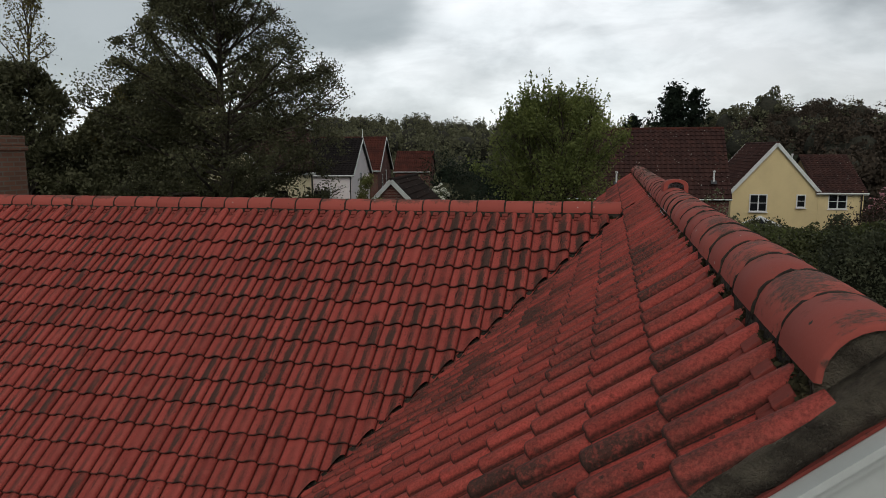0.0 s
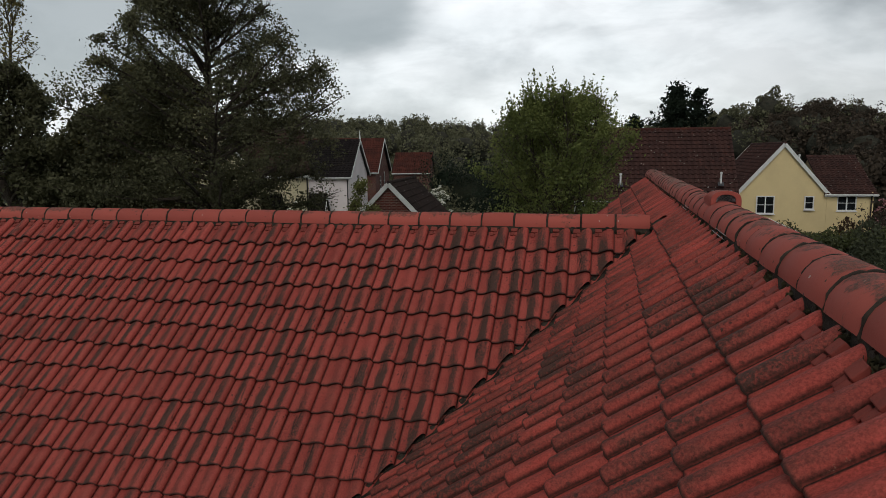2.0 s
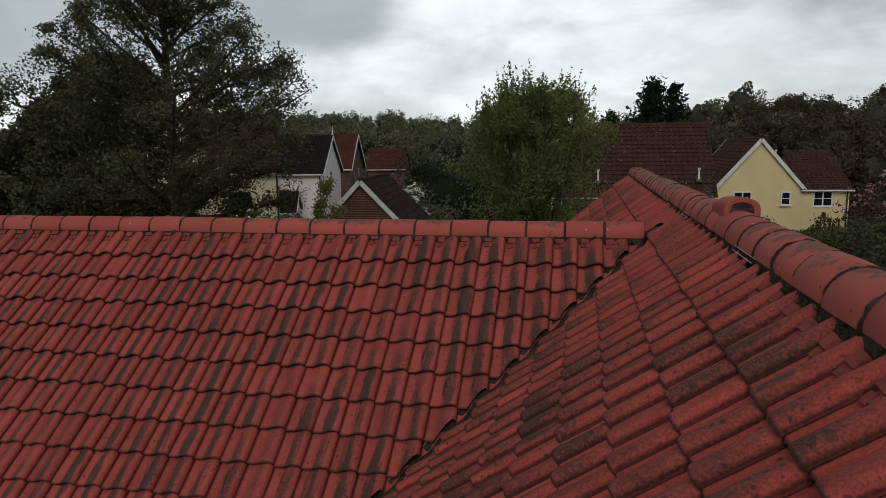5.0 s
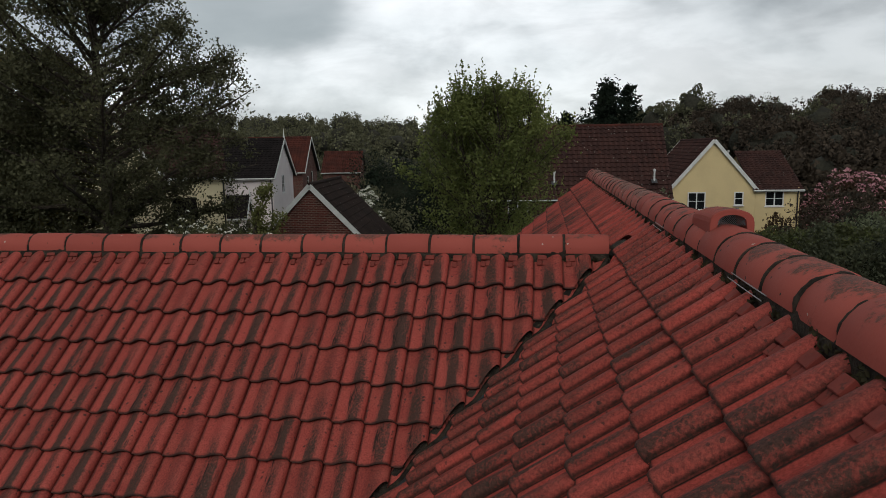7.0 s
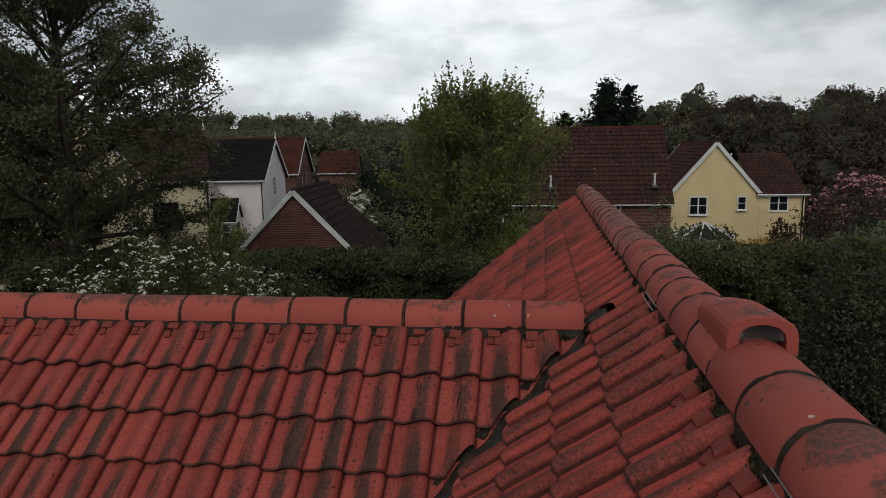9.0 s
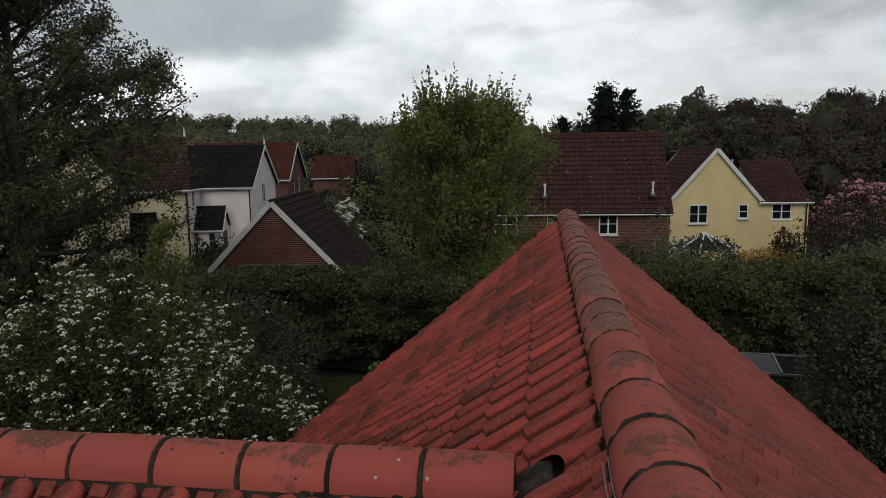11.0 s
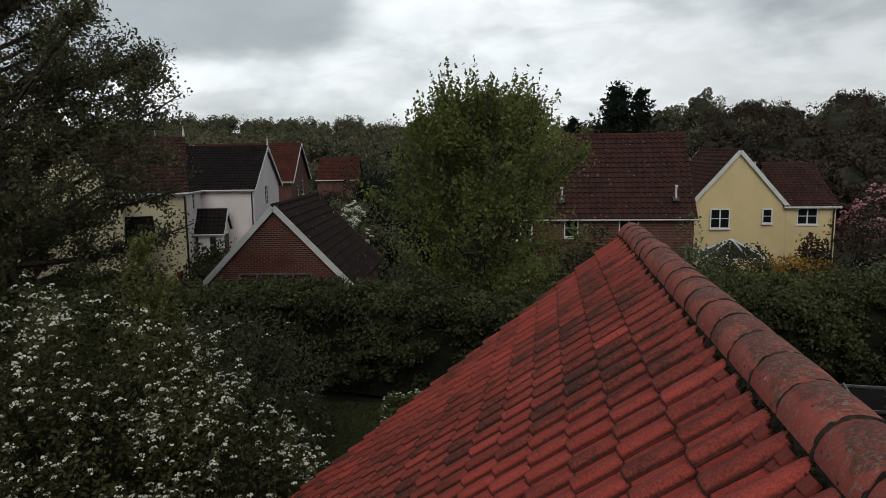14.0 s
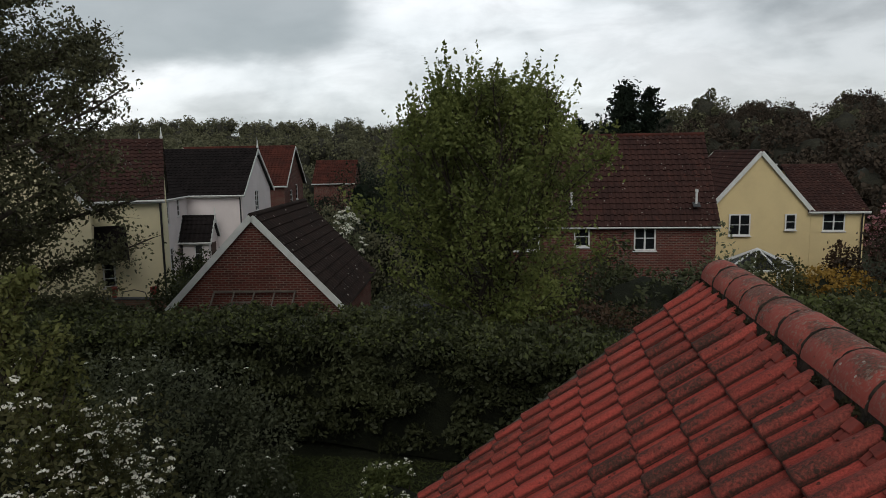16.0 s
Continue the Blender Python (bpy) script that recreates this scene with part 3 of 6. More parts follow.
def lay_slope(thing_ob, frame_m, columns, rows, keep, cuts, near, mat, seed):
    """Lays pantiles over a slope. keep(p): 0 outside, 1 whole, 2 cut. cuts: (point, normal) of the cutting plane for p.
    The 300 tiles nearest to `near` are pieces of their own, the rest is joined."""
    rng = random.Random(seed)
    whole, cut = [], []
    for r in rows:
        drift = rng.uniform(-0.004, 0.004)
        for c in columns:
            base = frame_m @ Vector((c * COVER, r * GAUGE, 0))
            mid = frame_m @ Vector((c * COVER + COVER * 0.5, r * GAUGE + GAUGE * 0.5, 0))
            state = [keep(frame_m @ Vector((c * COVER + a, r * GAUGE + d, 0))) for a in (0, COVER) for d in (0, LONG)]
            if not any(state):
                continue
            jig = pose(rng.uniform(-0.002, 0.002) + drift, rng.uniform(-0.005, 0.005), rng.uniform(0, 0.003), rng.uniform(-0.5, 0.5), rng.uniform(-0.7, 0.7), rng.uniform(-0.6, 0.6))
            m = frame_m @ Matrix.Translation((c * COVER, r * GAUGE, 0)) @ jig
            k = rng.randrange(3)
            (whole if all(state) else cut).append(((mid - Vector(near)).length, m, k, mid))
    whole.sort(key=lambda q: q[0])
    for d, m, k, mid in whole[:300]:
        ob = new("pantile", tile_mesh(k, mat))
        ob.parent = thing_ob
        ob.matrix_basis = m
    verts, faces, uvs, base = [], [], [], 0
    for d, m, k, mid in whole[300:]:
        co, f, uv = TEMPLATES[k]
        mm = np.array(m)
        verts.append(co @ mm[:3, :3].T + mm[:3, 3])
        faces.extend([tuple(i + base for i in q) for q in f])
        uvs.extend(uv)
        base += len(co)
    if verts:
        me = mesh_of("far_tiles", np.concatenate(verts).tolist(), faces, mat, uvs, smooth=True)
        me.set_sharp_from_angle(angle=radians(38))
        ob = part("far_tiles", me, mat, thing_ob)
        ob["kind"] = "stuff"
    for d, m, k, mid in cut:
        me = tile_mesh(k, mat).copy()
        me.transform(m)
        bm = bmesh.new()
        bm.from_mesh(me)
        for p, n in cuts(mid):
            bmesh.ops.bisect_plane(bm, geom=bm.verts[:] + bm.edges[:] + bm.faces[:], plane_co=p, plane_no=n, clear_outer=True)
        if bm.faces:
            bm.to_mesh(me)
            ob = new("cut_pantile", me)
            ob.parent = thing_ob
        bm.free()


GAP = 0.055
S2 = math.sqrt(0.5)


def keep_cross(p):
    return p.x > XW and (p.x - VX) - (p.y - CY) < -GAP and p.y < CY + 0.02


def keep_cross_back(p):
    return p.x > XW and (p.x - VX) + (p.y - CY) < -GAP and p.y > CY - 0.02


def keep_main(p):
    if not Y0 - 0.05 < p.y < Y1 + 0.1:
        return False
    return ((p.x - VX) - (p.y - CY) > GAP) if p.y < CY else ((p.x - VX) + (p.y - CY) > GAP)


def cut_cross(p):
    return [((VX - GAP, CY, 0), (S2, -S2, 0))]


def cut_cross_back(p):
    return [((VX - GAP, CY, 0), (S2, S2, 0))]


def cut_main(p):
    return [((VX + GAP, CY, 0), (-S2, S2, 0))] if p.y < CY else [((VX + GAP, CY, 0), (-S2, -S2, 0))]


I4 = Matrix.Identity(4)
DOWN = -0.056                 # the pans lie below the crests
roof_cross = thing("roof_1", I4, "red clay pantile slope of the cross wing, streaked with soot", "roof", kind="structure")
roof_main = thing("roof_2", I4, "red clay pantile slope of the main roof, weathered and mossy", "roof", kind="structure")
roof_east = thing("roof_3", I4, "far red pantile slope of the main roof, dark and weathered", "roof", kind="structure")
roof_back = thing("roof_4", I4, "hidden rear pantile slope of the cross wing", "roof", kind="structure")


def on_slope(origin, n):
    return Vector(origin) + DOWN * Vector(n)


# tails of the top course: 0.36 m below the ridges in plan
f_cross = slope_matrix(on_slope((0.158, 8.34, CZ - 0.848 * (CY - 8.34)), (0, -SP, CP)), (1, 0, 0), (0, CP, SP))
f_back = slope_matrix(on_slope((0.158, 2 * CY - 8.34, CZ - 0.848 * (CY - 8.34)), (0, SP, CP)), (-1, 0, 0), (0, -CP, SP))
f_main = slope_matrix(on_slope((0.53, Y0 + COVER, RZ - 0.848 * (RX - 0.53)), (-SP, 0, CP)), (0, -1, 0), (CP, 0, SP))
f_east = slope_matrix(on_slope((2 * RX - 0.53, Y0, RZ - 0.848 * (RX - 0.53)), (SP, 0, CP)), (0, 1, 0), (-CP, 0, SP))
N_ROWS = 22
lay_slope(roof_cross, f_cross, range(-59, 5), range(-N_ROWS, 1), keep_cross, cut_cross, (-0.7, 8.0, 6.6), M_TILE, 1)
lay_slope(roof_main, f_main, range(-66, 1), range(-N_ROWS, 1), keep_main, cut_main, (0.3, 7.0, 6.8), M_TILE_MAIN, 2)
lay_slope(roof_east, f_east, range(0, 67), range(-N_ROWS, 1), lambda p: Y0 - 0.05 < p.y < Y1 + 0.1, cut_main, (1.3, 9.5, 7.0), M_TILE_E, 3)
lay_slope(roof_back, f_back, range(-3, 60), range(-N_ROWS, 1), keep_cross_back, cut_cross_back, (-0.5, 9.0, 6.9), M_TILE, 4)

# boarding under the tiles
bm = bmesh.new()
U = 0.105


def slab(bm, pts, drop):
    top = [bm.verts.new(p) for p in pts]
    low = [bm.verts.new((p[0], p[1], p[2] - drop)) for p in pts]
    bm.faces.new(top)
    bm.faces.new(low[::-1])
    k = len(pts)
    for i in range(k):
        bm.faces.new((top[i], low[i], low[(i + 1) % k], top[(i + 1) % k]))


def zm(x):
    return RZ - 0.848 * abs(x - RX) - U


def zc(y):
    return CZ - 0.848 * abs(y - CY) - U


XE = RX - (RZ - EAVE) / 0.848
YE = CY - (CZ - EAVE) / 0.848
slab(bm, [(RX, Y0 + 0.04, zm(RX)), (RX, Y1 - 0.04, zm(RX)), (XE, Y1 - 0.04, zm(XE)), (XE, Y0 + 0.04, zm(XE))], 0.05)
slab(bm, [(RX, Y1 - 0.04, zm(RX)), (RX, Y0 + 0.04, zm(RX)), (2 * RX - XE, Y0 + 0.04, zm(XE)), (2 * RX - XE, Y1 - 0.04, zm(XE))], 0.05)
slab(bm, [(VX, CY, zc(CY)), (XW + 0.05, CY, zc(CY)), (XW + 0.05, YE, zc(YE)), (VX - (CY - YE), YE, zc(YE))], 0.05)
slab(bm, [(XW + 0.05, CY, zc(CY)), (VX, CY, zc(CY)), (VX - (CY - YE), 2 * CY - YE, zc(YE)), (XW + 0.05, 2 * CY - YE, zc(YE))], 0.05)
bmesh.ops.recalc_face_normals(bm, faces=bm.faces[:])
tagged(part("roof_boarding", bm, M_MORTAR), "dark boarding beneath the roof tiles", "roof", kind="structure")

# lead valley and the cement along its tiles
for s, nm in ((-1, "front"), (1, "back")):
    bm = bmesh.new()
    n_seg = 40
    length = (RZ - EAVE) / 0.848 - 0.45
    rows = []
    for i in range(n_seg + 1):
        d = i / n_seg * length
        x, y = VX - d + 0.02, CY + s * d
        w = 0.13 + 0.02 * noise.noise((d * 3, s, 0))
        h = CZ - 0.848 * d
        wob = 0.006 * noise.noise((d * 9, 4, s))
        rows.append([bm.verts.new((x - w, y, h - 0.080 + wob)), bm.verts.new((x, y, h - 0.096 + wob)), bm.verts.new((x, y + s * w, h - 0.080 + wob))])
    for r0, r1 in zip(rows, rows[1:]):
        for k in (0, 1):
            bm.faces.new((r0[k], r0[k + 1], r1[k + 1], r1[k]))
    bmesh.ops.solidify(bm, geom=bm.faces[:], thickness=0.006)
    tagged(part("valley_gutter", bm, M_LEAD), "dark weathered lead valley gutter between two tiled slopes", "gutter", kind="structure")


def valley_fillet(name, side_xy, s, lo, hi, seed):
    """Dark bedding that closes the cut edges of the tiles along a valley. side_xy: which way from the valley line."""
    bm = bmesh.new()
    length = (RZ - EAVE) / 0.848 - 0.45
    rows = []
    n = 170
    for i in range(n + 1):
        d = 0.06 + (length - 0.06) * i / n
        h = CZ - 0.848 * d
        row = []
        for off, z in ((GAP * 0.7, lo), (GAP * 1.05, hi), (GAP + 0.075, hi + 0.004), (GAP + 0.1, lo - 0.02)):
            k = 0.010 * noise.noise((d * 8, seed, off * 20)) + 0.006 * noise.noise((d * 31, seed, 3))
            o = off + k
            if side_xy == "cross":
                row.append(bm.verts.new((VX - d - o, CY + s * d, h + z + k)))
            else:
                row.append(bm.verts.new((VX - d + o * 0.0, CY + s * (d + o), h + z + k)))
        rows.append(row)
    for r0, r1 in zip(rows, rows[1:]):
        for k in range(3):
            bm.faces.new((r0[k], r0[k + 1], r1[k + 1], r1[k]))
    bmesh.ops.recalc_face_normals(bm, faces=bm.faces[:])
    return tagged(part(name, bm, M_MORTAR, None, smooth=True), "dark mortar bedding the cut tiles beside the valley", "mortar", kind="structure")


valley_fillet("valley_mortar", "cross", -1, -0.10, -0.066, 1)
valley_fillet("valley_mortar", "main", -1, -0.10, -0.066, 2)


def ridge_tile_mesh(length, radius, rng, mat, thick=0.016, n=14, low=-8):
    """Half-round ridge tile along x, centre of its arc at the origin."""
    v, f = [], []
    a0 = radians(low)
    for x, dr in ((0, -0.004), (0.006, 0), (length * 0.5, 0.002), (length - 0.006, 0.0), (length, -0.004)):
        for i in range(n + 1):
            a = a0 + (math.pi - 2 * a0) * i / n
            r = radius + dr + rng.uniform(-0.001, 0.001)
            v.append((x, r * math.cos(a), r * math.sin(a)))
    k = n + 1
    for j in range(4):
        for i in range(n):
            f.append((j * k + i, (j + 1) * k + i, (j + 1) * k + i + 1, j * k + i + 1))
    for j, x in ((0, 0.0), (4, length)):
        s = len(v)
        for i in range(k):
            a = a0 + (math.pi - 2 * a0) * i / n
            v.append((x, (radius - thick) * math.cos(a), (radius - thick) * math.sin(a)))
        for i in range(n):
            q = (j * k + i, j * k + i + 1, s + i + 1, s + i)
            f.append(q if j == 0 else q[::-1])
    return mesh_of("ridge_tile", v, f, mat, smooth=True)


R_RIDGE, R_MAIN = 0.115, 0.143
rng = random.Random(11)
ridge_meshes = [ridge_tile_mesh(0.326, R_RIDGE, rng, M_RIDGE) for _ in range(4)]
ridge_meshes_main = [ridge_tile_mesh(0.330, R_MAIN, rng, M_RIDGE, low=0) for _ in range(4)]
ridge_meshes_old = [ridge_tile_mesh(0.330, R_MAIN, rng, M_RIDGE_OLD, low=0) for _ in range(4)]
main_ridge = thing("ridge_1", I4, "half-round red clay ridge tiles along the main roof, lichened towards the far end", "ridge", kind="structure")
cross_ridge = thing("ridge_2", I4, "half-round red clay ridge tiles along the cross wing with mossy joints", "ridge", kind="structure")
MZ = 7.406 - R_MAIN
CRZ = 7.147 - R_RIDGE
STEP, STEP_MAIN, Y_RIDGE = 0.3452, 0.3495, 1.872
n_main = 41
for i in range(n_main):
    y = Y_RIDGE + i * STEP_MAIN
    old = y > 8.9 + rng.uniform(-0.6, 0.6)
    ob = new("ridge_tile", rng.choice(ridge_meshes_old if old else ridge_meshes_main))
    ob.parent = main_ridge
    ob.matrix_basis = pose(RX + rng.uniform(-0.004, 0.004), y, MZ + rng.uniform(-0.003, 0.004), 0, rng.uniform(-0.5, 0.5), 90 + rng.uniform(-0.7, 0.7))
J0 = 0.175
n_cross = 37
for i in range(n_cross + 1):
    x = J0 + 0.345 - (i + 1) * STEP
    ob = new("ridge_tile", rng.choice(ridge_meshes))
    ob.parent = cross_ridge
    ob.matrix_basis = pose(x, CY + rng.uniform(-0.004, 0.004), CRZ + rng.uniform(-0.003, 0.004), 0, rng.uniform(-0.4, 0.4), rng.uniform(-0.6, 0.6))


def joint_mesh(seed, radius):
    """A ragged half-ring of mortar squeezed out of the joint between two ridge tiles."""
    v, f = [], []
    n, a0 = 26, radians(-8)
    sec = [(-0.012, -0.012), (-0.008, 0.001), (0.0, 0.004), (0.008, 0.001), (0.012, -0.012)]
    for i in range(n + 1):
        a = a0 + (math.pi - 2 * a0) * i / n
        k = noise.noise((i * 0.7, seed * 3.1, 0)) + 0.7 * noise.noise((i * 1.9, seed, 4))
        for dx, dr in sec:
            r = radius + dr + 0.004 * k - (0.004 if k < -0.25 else 0)
            v.append((dx * (1 + 0.45 * k) + 0.004 * noise.noise((i * 0.5, seed, 9)), r * math.cos(a), r * math.sin(a)))
    for i in range(n):
        for j in range(4):
            f.append((i * 5 + j, i * 5 + j + 1, i * 5 + j + 6, i * 5 + j + 5))
    return mesh_of("mortar_joint", v, f, M_MORTAR, smooth=True)


joint_meshes = [joint_mesh(k + 1, R_RIDGE) for k in range(5)]
joint_meshes_main = [joint_mesh(k + 1, R_MAIN) for k in range(5)]
for i in range(1, n_main):
    ob = new("mortar_joint", rng.choice(joint_meshes_main))
    ob.parent = main_ridge
    ob.matrix_basis = pose(RX, Y_RIDGE + i * STEP_MAIN - 0.011, MZ, 0, 0, 90 + rng.choice((0, 180)))
for i in range(n_cross):
    ob = new("mortar_joint", rng.choice(joint_meshes))
    ob.parent = cross_ridge
    ob.matrix_basis = pose(J0 - i * STEP - 0.009, CY, CRZ, 0, 0, rng.choice((0, 180)))


def bedding(name, p, q, centre_r, mat, parent, seed):
    """Mortar under a run of ridge tiles, with lumpy mossy edges."""
    p, q = Vector(p), Vector(q)
    d = (q - p).normalized()
    side = Vector((0, 0, 1)).cross(d)
    bm = bmesh.new()
    n = int((q - p).length / 0.035)
    prof = [(-1.01, -0.14), (-0.97, -0.06), (-0.962, -0.012), (-0.80, 0.55), (0, 0.968), (0.80, 0.55), (0.962, -0.012), (0.97, -0.06), (1.01, -0.14)]
    rows = []
    for i in range(n + 1):
        c = p.lerp(q, i / n)
        row = []
        for j, (a, b) in enumerate(prof):
            k = noise.noise((i * 0.31 + seed, j * 3.7, seed)) + 0.6 * noise.noise((i * 0.9, j * 1.3, seed + 5))
            edge = abs(a) > 0.95
            push = 0.008 * k if edge else 0.0
            zz = b * (centre_r if not edge else 1.0) + (0.014 * k if edge else 0)
            if not edge:
                zz = centre_r * math.sin(math.acos(max(-1, min(1, a)))) - 0.009 if abs(a) < 1 else zz
            row.append(bm.verts.new(c + side * (a * centre_r * (1 if edge else 0.975) + math.copysign(push, a) * (1 if edge else 0)) + Vector((0, 0, zz))))
        rows.append(row)
    for r0, r1 in zip(rows, rows[1:]):
        for k in range(len(prof) - 1):
            bm.faces.new((r0[k], r0[k + 1], r1[k + 1], r1[k]))
    bm.faces.new(rows[0][::-1])
    bm.faces.new(rows[-1])
    bmesh.ops.recalc_face_normals(bm, faces=bm.faces[:])
    return part(name, bm, mat, parent, "crumbling dark mortar with moss", smooth=True)


bedding("mortar_bed", (RX, Y_RIDGE + 0.03, MZ), (RX, Y1 - 0.02, MZ), R_MAIN, M_MORTAR, main_ridge, 3)
bedding("mortar_bed", (XW + 0.05, CY, CRZ), (0.50, CY, CRZ), R_RIDGE, M_MORTAR, cross_ridge, 8)

# mortar saddle where the cross ridge dies into the main slope
bm = bmesh.new()
bmesh.ops.create_icosphere(bm, subdivisions=3, radius=1.0)
for v in bm.verts:
    k = 1 + 0.25 * noise.noise(v.co * 2.3)
    a, n = v.co.x * 0.10 * k, v.co.z * 0.040 * k
    x = 0.56 + a * CP - n * SP
    v.co = Vector((x, CY + v.co.y * 0.13 * k, RZ - 0.848 * (RX - 0.56) - 0.018 + a * SP + n * CP))
part("mortar_saddle", bm, M_MORTAR, cross_ridge, "dark mortar saddle", smooth=True)

# dentil slips: small red blocks in the pans below the ridges
def dentil_mesh(name, w, l, h):
    bm = one_box((-w / 2, 0, 0), (w / 2, l, h), None, 0.003)
    me = bpy.data.meshes.new(name)
    bm.to_mesh(me)
    bm.free()
    me.materials.append(M_DENTIL)
    return me


me_block, me_slip = dentil_mesh("dentil", 0.068, 0.060, 0.026), dentil_mesh("slip", 0.036, 0.050, 0.011)


def dentils(parent, fm, columns, limit):
    """In each pan below the ridge: a block, and two thin slips in front of it."""
    for c in columns:
        if not limit(fm @ Vector((c * COVER + 0.06, 0, 0))):
            continue
        x, y = c * COVER + 0.056 + rng.uniform(-0.006, 0.006), 0.268 + rng.uniform(-0.012, 0.012)
        for name, me, dx, dy, z in (("dentil", me_block, 0, 0, 0.012), ("slip", me_slip, -0.019, -0.05, 0.014), ("slip", me_slip, 0.020, -0.047, 0.015)):
            ob = new(name, me)
            ob.parent = parent
            ob.matrix_basis = fm @ pose(x + dx, y + dy + rng.uniform(-0.006, 0.006), z, rng.uniform(0, 5), rng.uniform(-4, 4), rng.uniform(-6, 6))


dentils(cross_ridge, f_cross, range(-58, 2), lambda p: p.x < 0.36)
dentils(main_ridge, f_main, range(-66, 1), lambda p: True)

# ridge vent: a hooded tile with a wire-meshed mouth facing the near verge
vent = thing("ridge_vent", pose(RX + 0.01, 7.04, MZ + 0.048) @ Matrix.Diagonal((1.1, 1, 1, 1)), "red clay hooded vent tile with wire mesh mouth on the ridge", "roof vent")


def hood(y, w, low, high, n=12):
    """Outline of the hood: short upright cheeks and a flat arch."""
    sh = low + (high - low) * 0.45
    pts = [(-w, low), (-w, sh)]
    for i in range(1, n):
        a = math.pi - math.pi * i / n
        pts.append((w * math.cos(a) * (1.0 if abs(math.cos(a)) > 0.98 else 0.985), sh + (high - sh) * math.sin(a) ** 0.75))
    pts += [(w, sh), (w, low)]
    return [(x, y, z) for x, z in pts]


bm = bmesh.new()
rings = []
for y, w, lo, hi in ((0, 0.098, 0.052, 0.176), (0.010, 0.102, 0.05, 0.180), (0.14, 0.101, 0.05, 0.178), (0.32, 0.099, 0.05, 0.168), (0.44, 0.096, 0.05, 0.146), (0.455, 0.088, 0.05, 0.125)):
    rings.append([bm.verts.new(p) for p in hood(y, w, lo, hi)])
inner = [bm.verts.new(p) for p in hood(0, 0.066, 0.06, 0.152)]
deep = [bm.verts.new(p) for p in hood(0.2, 0.062, 0.06, 0.148)]
k = len(inner)
for r0, r1 in zip(rings, rings[1:]):
    for i in range(k - 1):
        bm.faces.new((r0[i], r1[i], r1[i + 1], r0[i + 1]))
for i in range(k - 1):
    bm.faces.new((rings[0][i], rings[0][i + 1], inner[i + 1], inner[i]))
    bm.faces.new((inner[i], inner[i + 1], deep[i + 1], deep[i]))
bm.faces.new(rings[-1])
bmesh.ops.recalc_face_normals(bm, faces=bm.faces[:])
part("hood", bm, M_RIDGE, vent)
bm = bmesh.new()
bm.faces.new([bm.verts.new(p) for p in hood(0.18, 0.064, 0.058, 0.150)])
bmesh.ops.solidify(bm, geom=bm.faces[:], thickness=0.01)
part("duct", bm, M_BLACK, vent, "dark duct mouth")
bm = bmesh.new()
for i in range(-9, 10):
    x = i * 0.0085
    for s in (-1, 1):
        a, b = max(-0.064, min(0.064, x - s * 0.02)), max(-0.064, min(0.064, x + s * 0.02))
        tube(bm, [(a, 0.02, 0.095), (b, 0.02, 0.150 - 5.0 * b * b)], [0.0009, 0.0009], 4)
part("wire_mesh", bm, M_GREY, vent, "rusty wire mesh")
for x, y, z in ((0.04, 0.09, 0.170), (-0.05, 0.33, 0.152)):
    bm = bmesh.new()
    tube(bm, [(x, y, z - 0.01), (x, y, z + 0.010)], [0.008, 0.008], 6)
    part("bolt", bm, M_GREY, vent, "small metal bolt head")

# gable at the near verge: cement, undercloak, moulded bargeboard, wall
gable = thing("wall_south", I4, "white painted gable wall with moulded bargeboard under a cemented verge", "wall", kind="structure")


def along_verge(name, y_lo, y_hi, drop_hi, drop_lo, mat, parent, side, y_face=None, lumpy=0.0, label="", x_lo=None):
    """A strip that runs down one rake of the gable, between two depths below the tile plane."""
    bm = bmesh.new()
    n = 240 if lumpy else 6
    run = (RZ - EAVE) / 0.848
    rows = []
    for i in range(n + 1):
        d = i / n * run
        x = RX + side * d
        z = RZ - 0.848 * d
        k = [lumpy * (noise.noise((d * 6, j * 2.3, side)) + 0.5 * noise.noise((d * 21, j * 3.1, 7))) for j in range(4)]
        rows.append([bm.verts.new((x, y_lo + k[0], z - drop_hi + k[1])), bm.verts.new((x, y_hi, z - drop_hi)), bm.verts.new((x, y_hi, z - drop_lo)), bm.verts.new((x, y_lo + k[2], z - drop_lo + k[3] * 0.3))])
    for r0, r1 in zip(rows, rows[1:]):
        for j in range(4):
            bm.faces.new((r0[j], r0[(j + 1) % 4], r1[(j + 1) % 4], r1[j]))
    bm.faces.new(rows[0])
    bm.faces.new(rows[-1][::-1])
    bmesh.ops.recalc_face_normals(bm, faces=bm.faces[:])
    return part(name, bm, mat, parent, label, smooth=bool(lumpy))


for side in (-1, 1):
    along_verge("verge_cement", Y0 - 0.015, Y0 + 0.12, 0.040, 0.128, M_CEMENT, gable, side, lumpy=0.018, label="grey cement verge with black moss")
    along_verge("undercloak", Y0 - 0.030, Y0 + 0.10, 0.129, 0.139, M_DENTIL, gable, side, label="thin red undercloak strip")
    along_verge("bargeboard_cap", Y0 - 0.085, Y0 + 0.10, 0.141, 0.163, M_WHITE, gable, side)
    along_verge("bargeboard_moulding", Y0 - 0.062, Y0 + 0.10, 0.164, 0.196, M_WHITE, gable, side)
    along_verge("bargeboard", Y0 - 0.035, Y0 + 0.10, 0.197, 0.42, M_WHITE, gable, side)
    # far verge
    bm_y = Y1 + 0.02
    along_verge("verge_cement", bm_y - 0.10, bm_y, 0.045, 0.15, M_CEMENT, gable, side, lumpy=0.006)


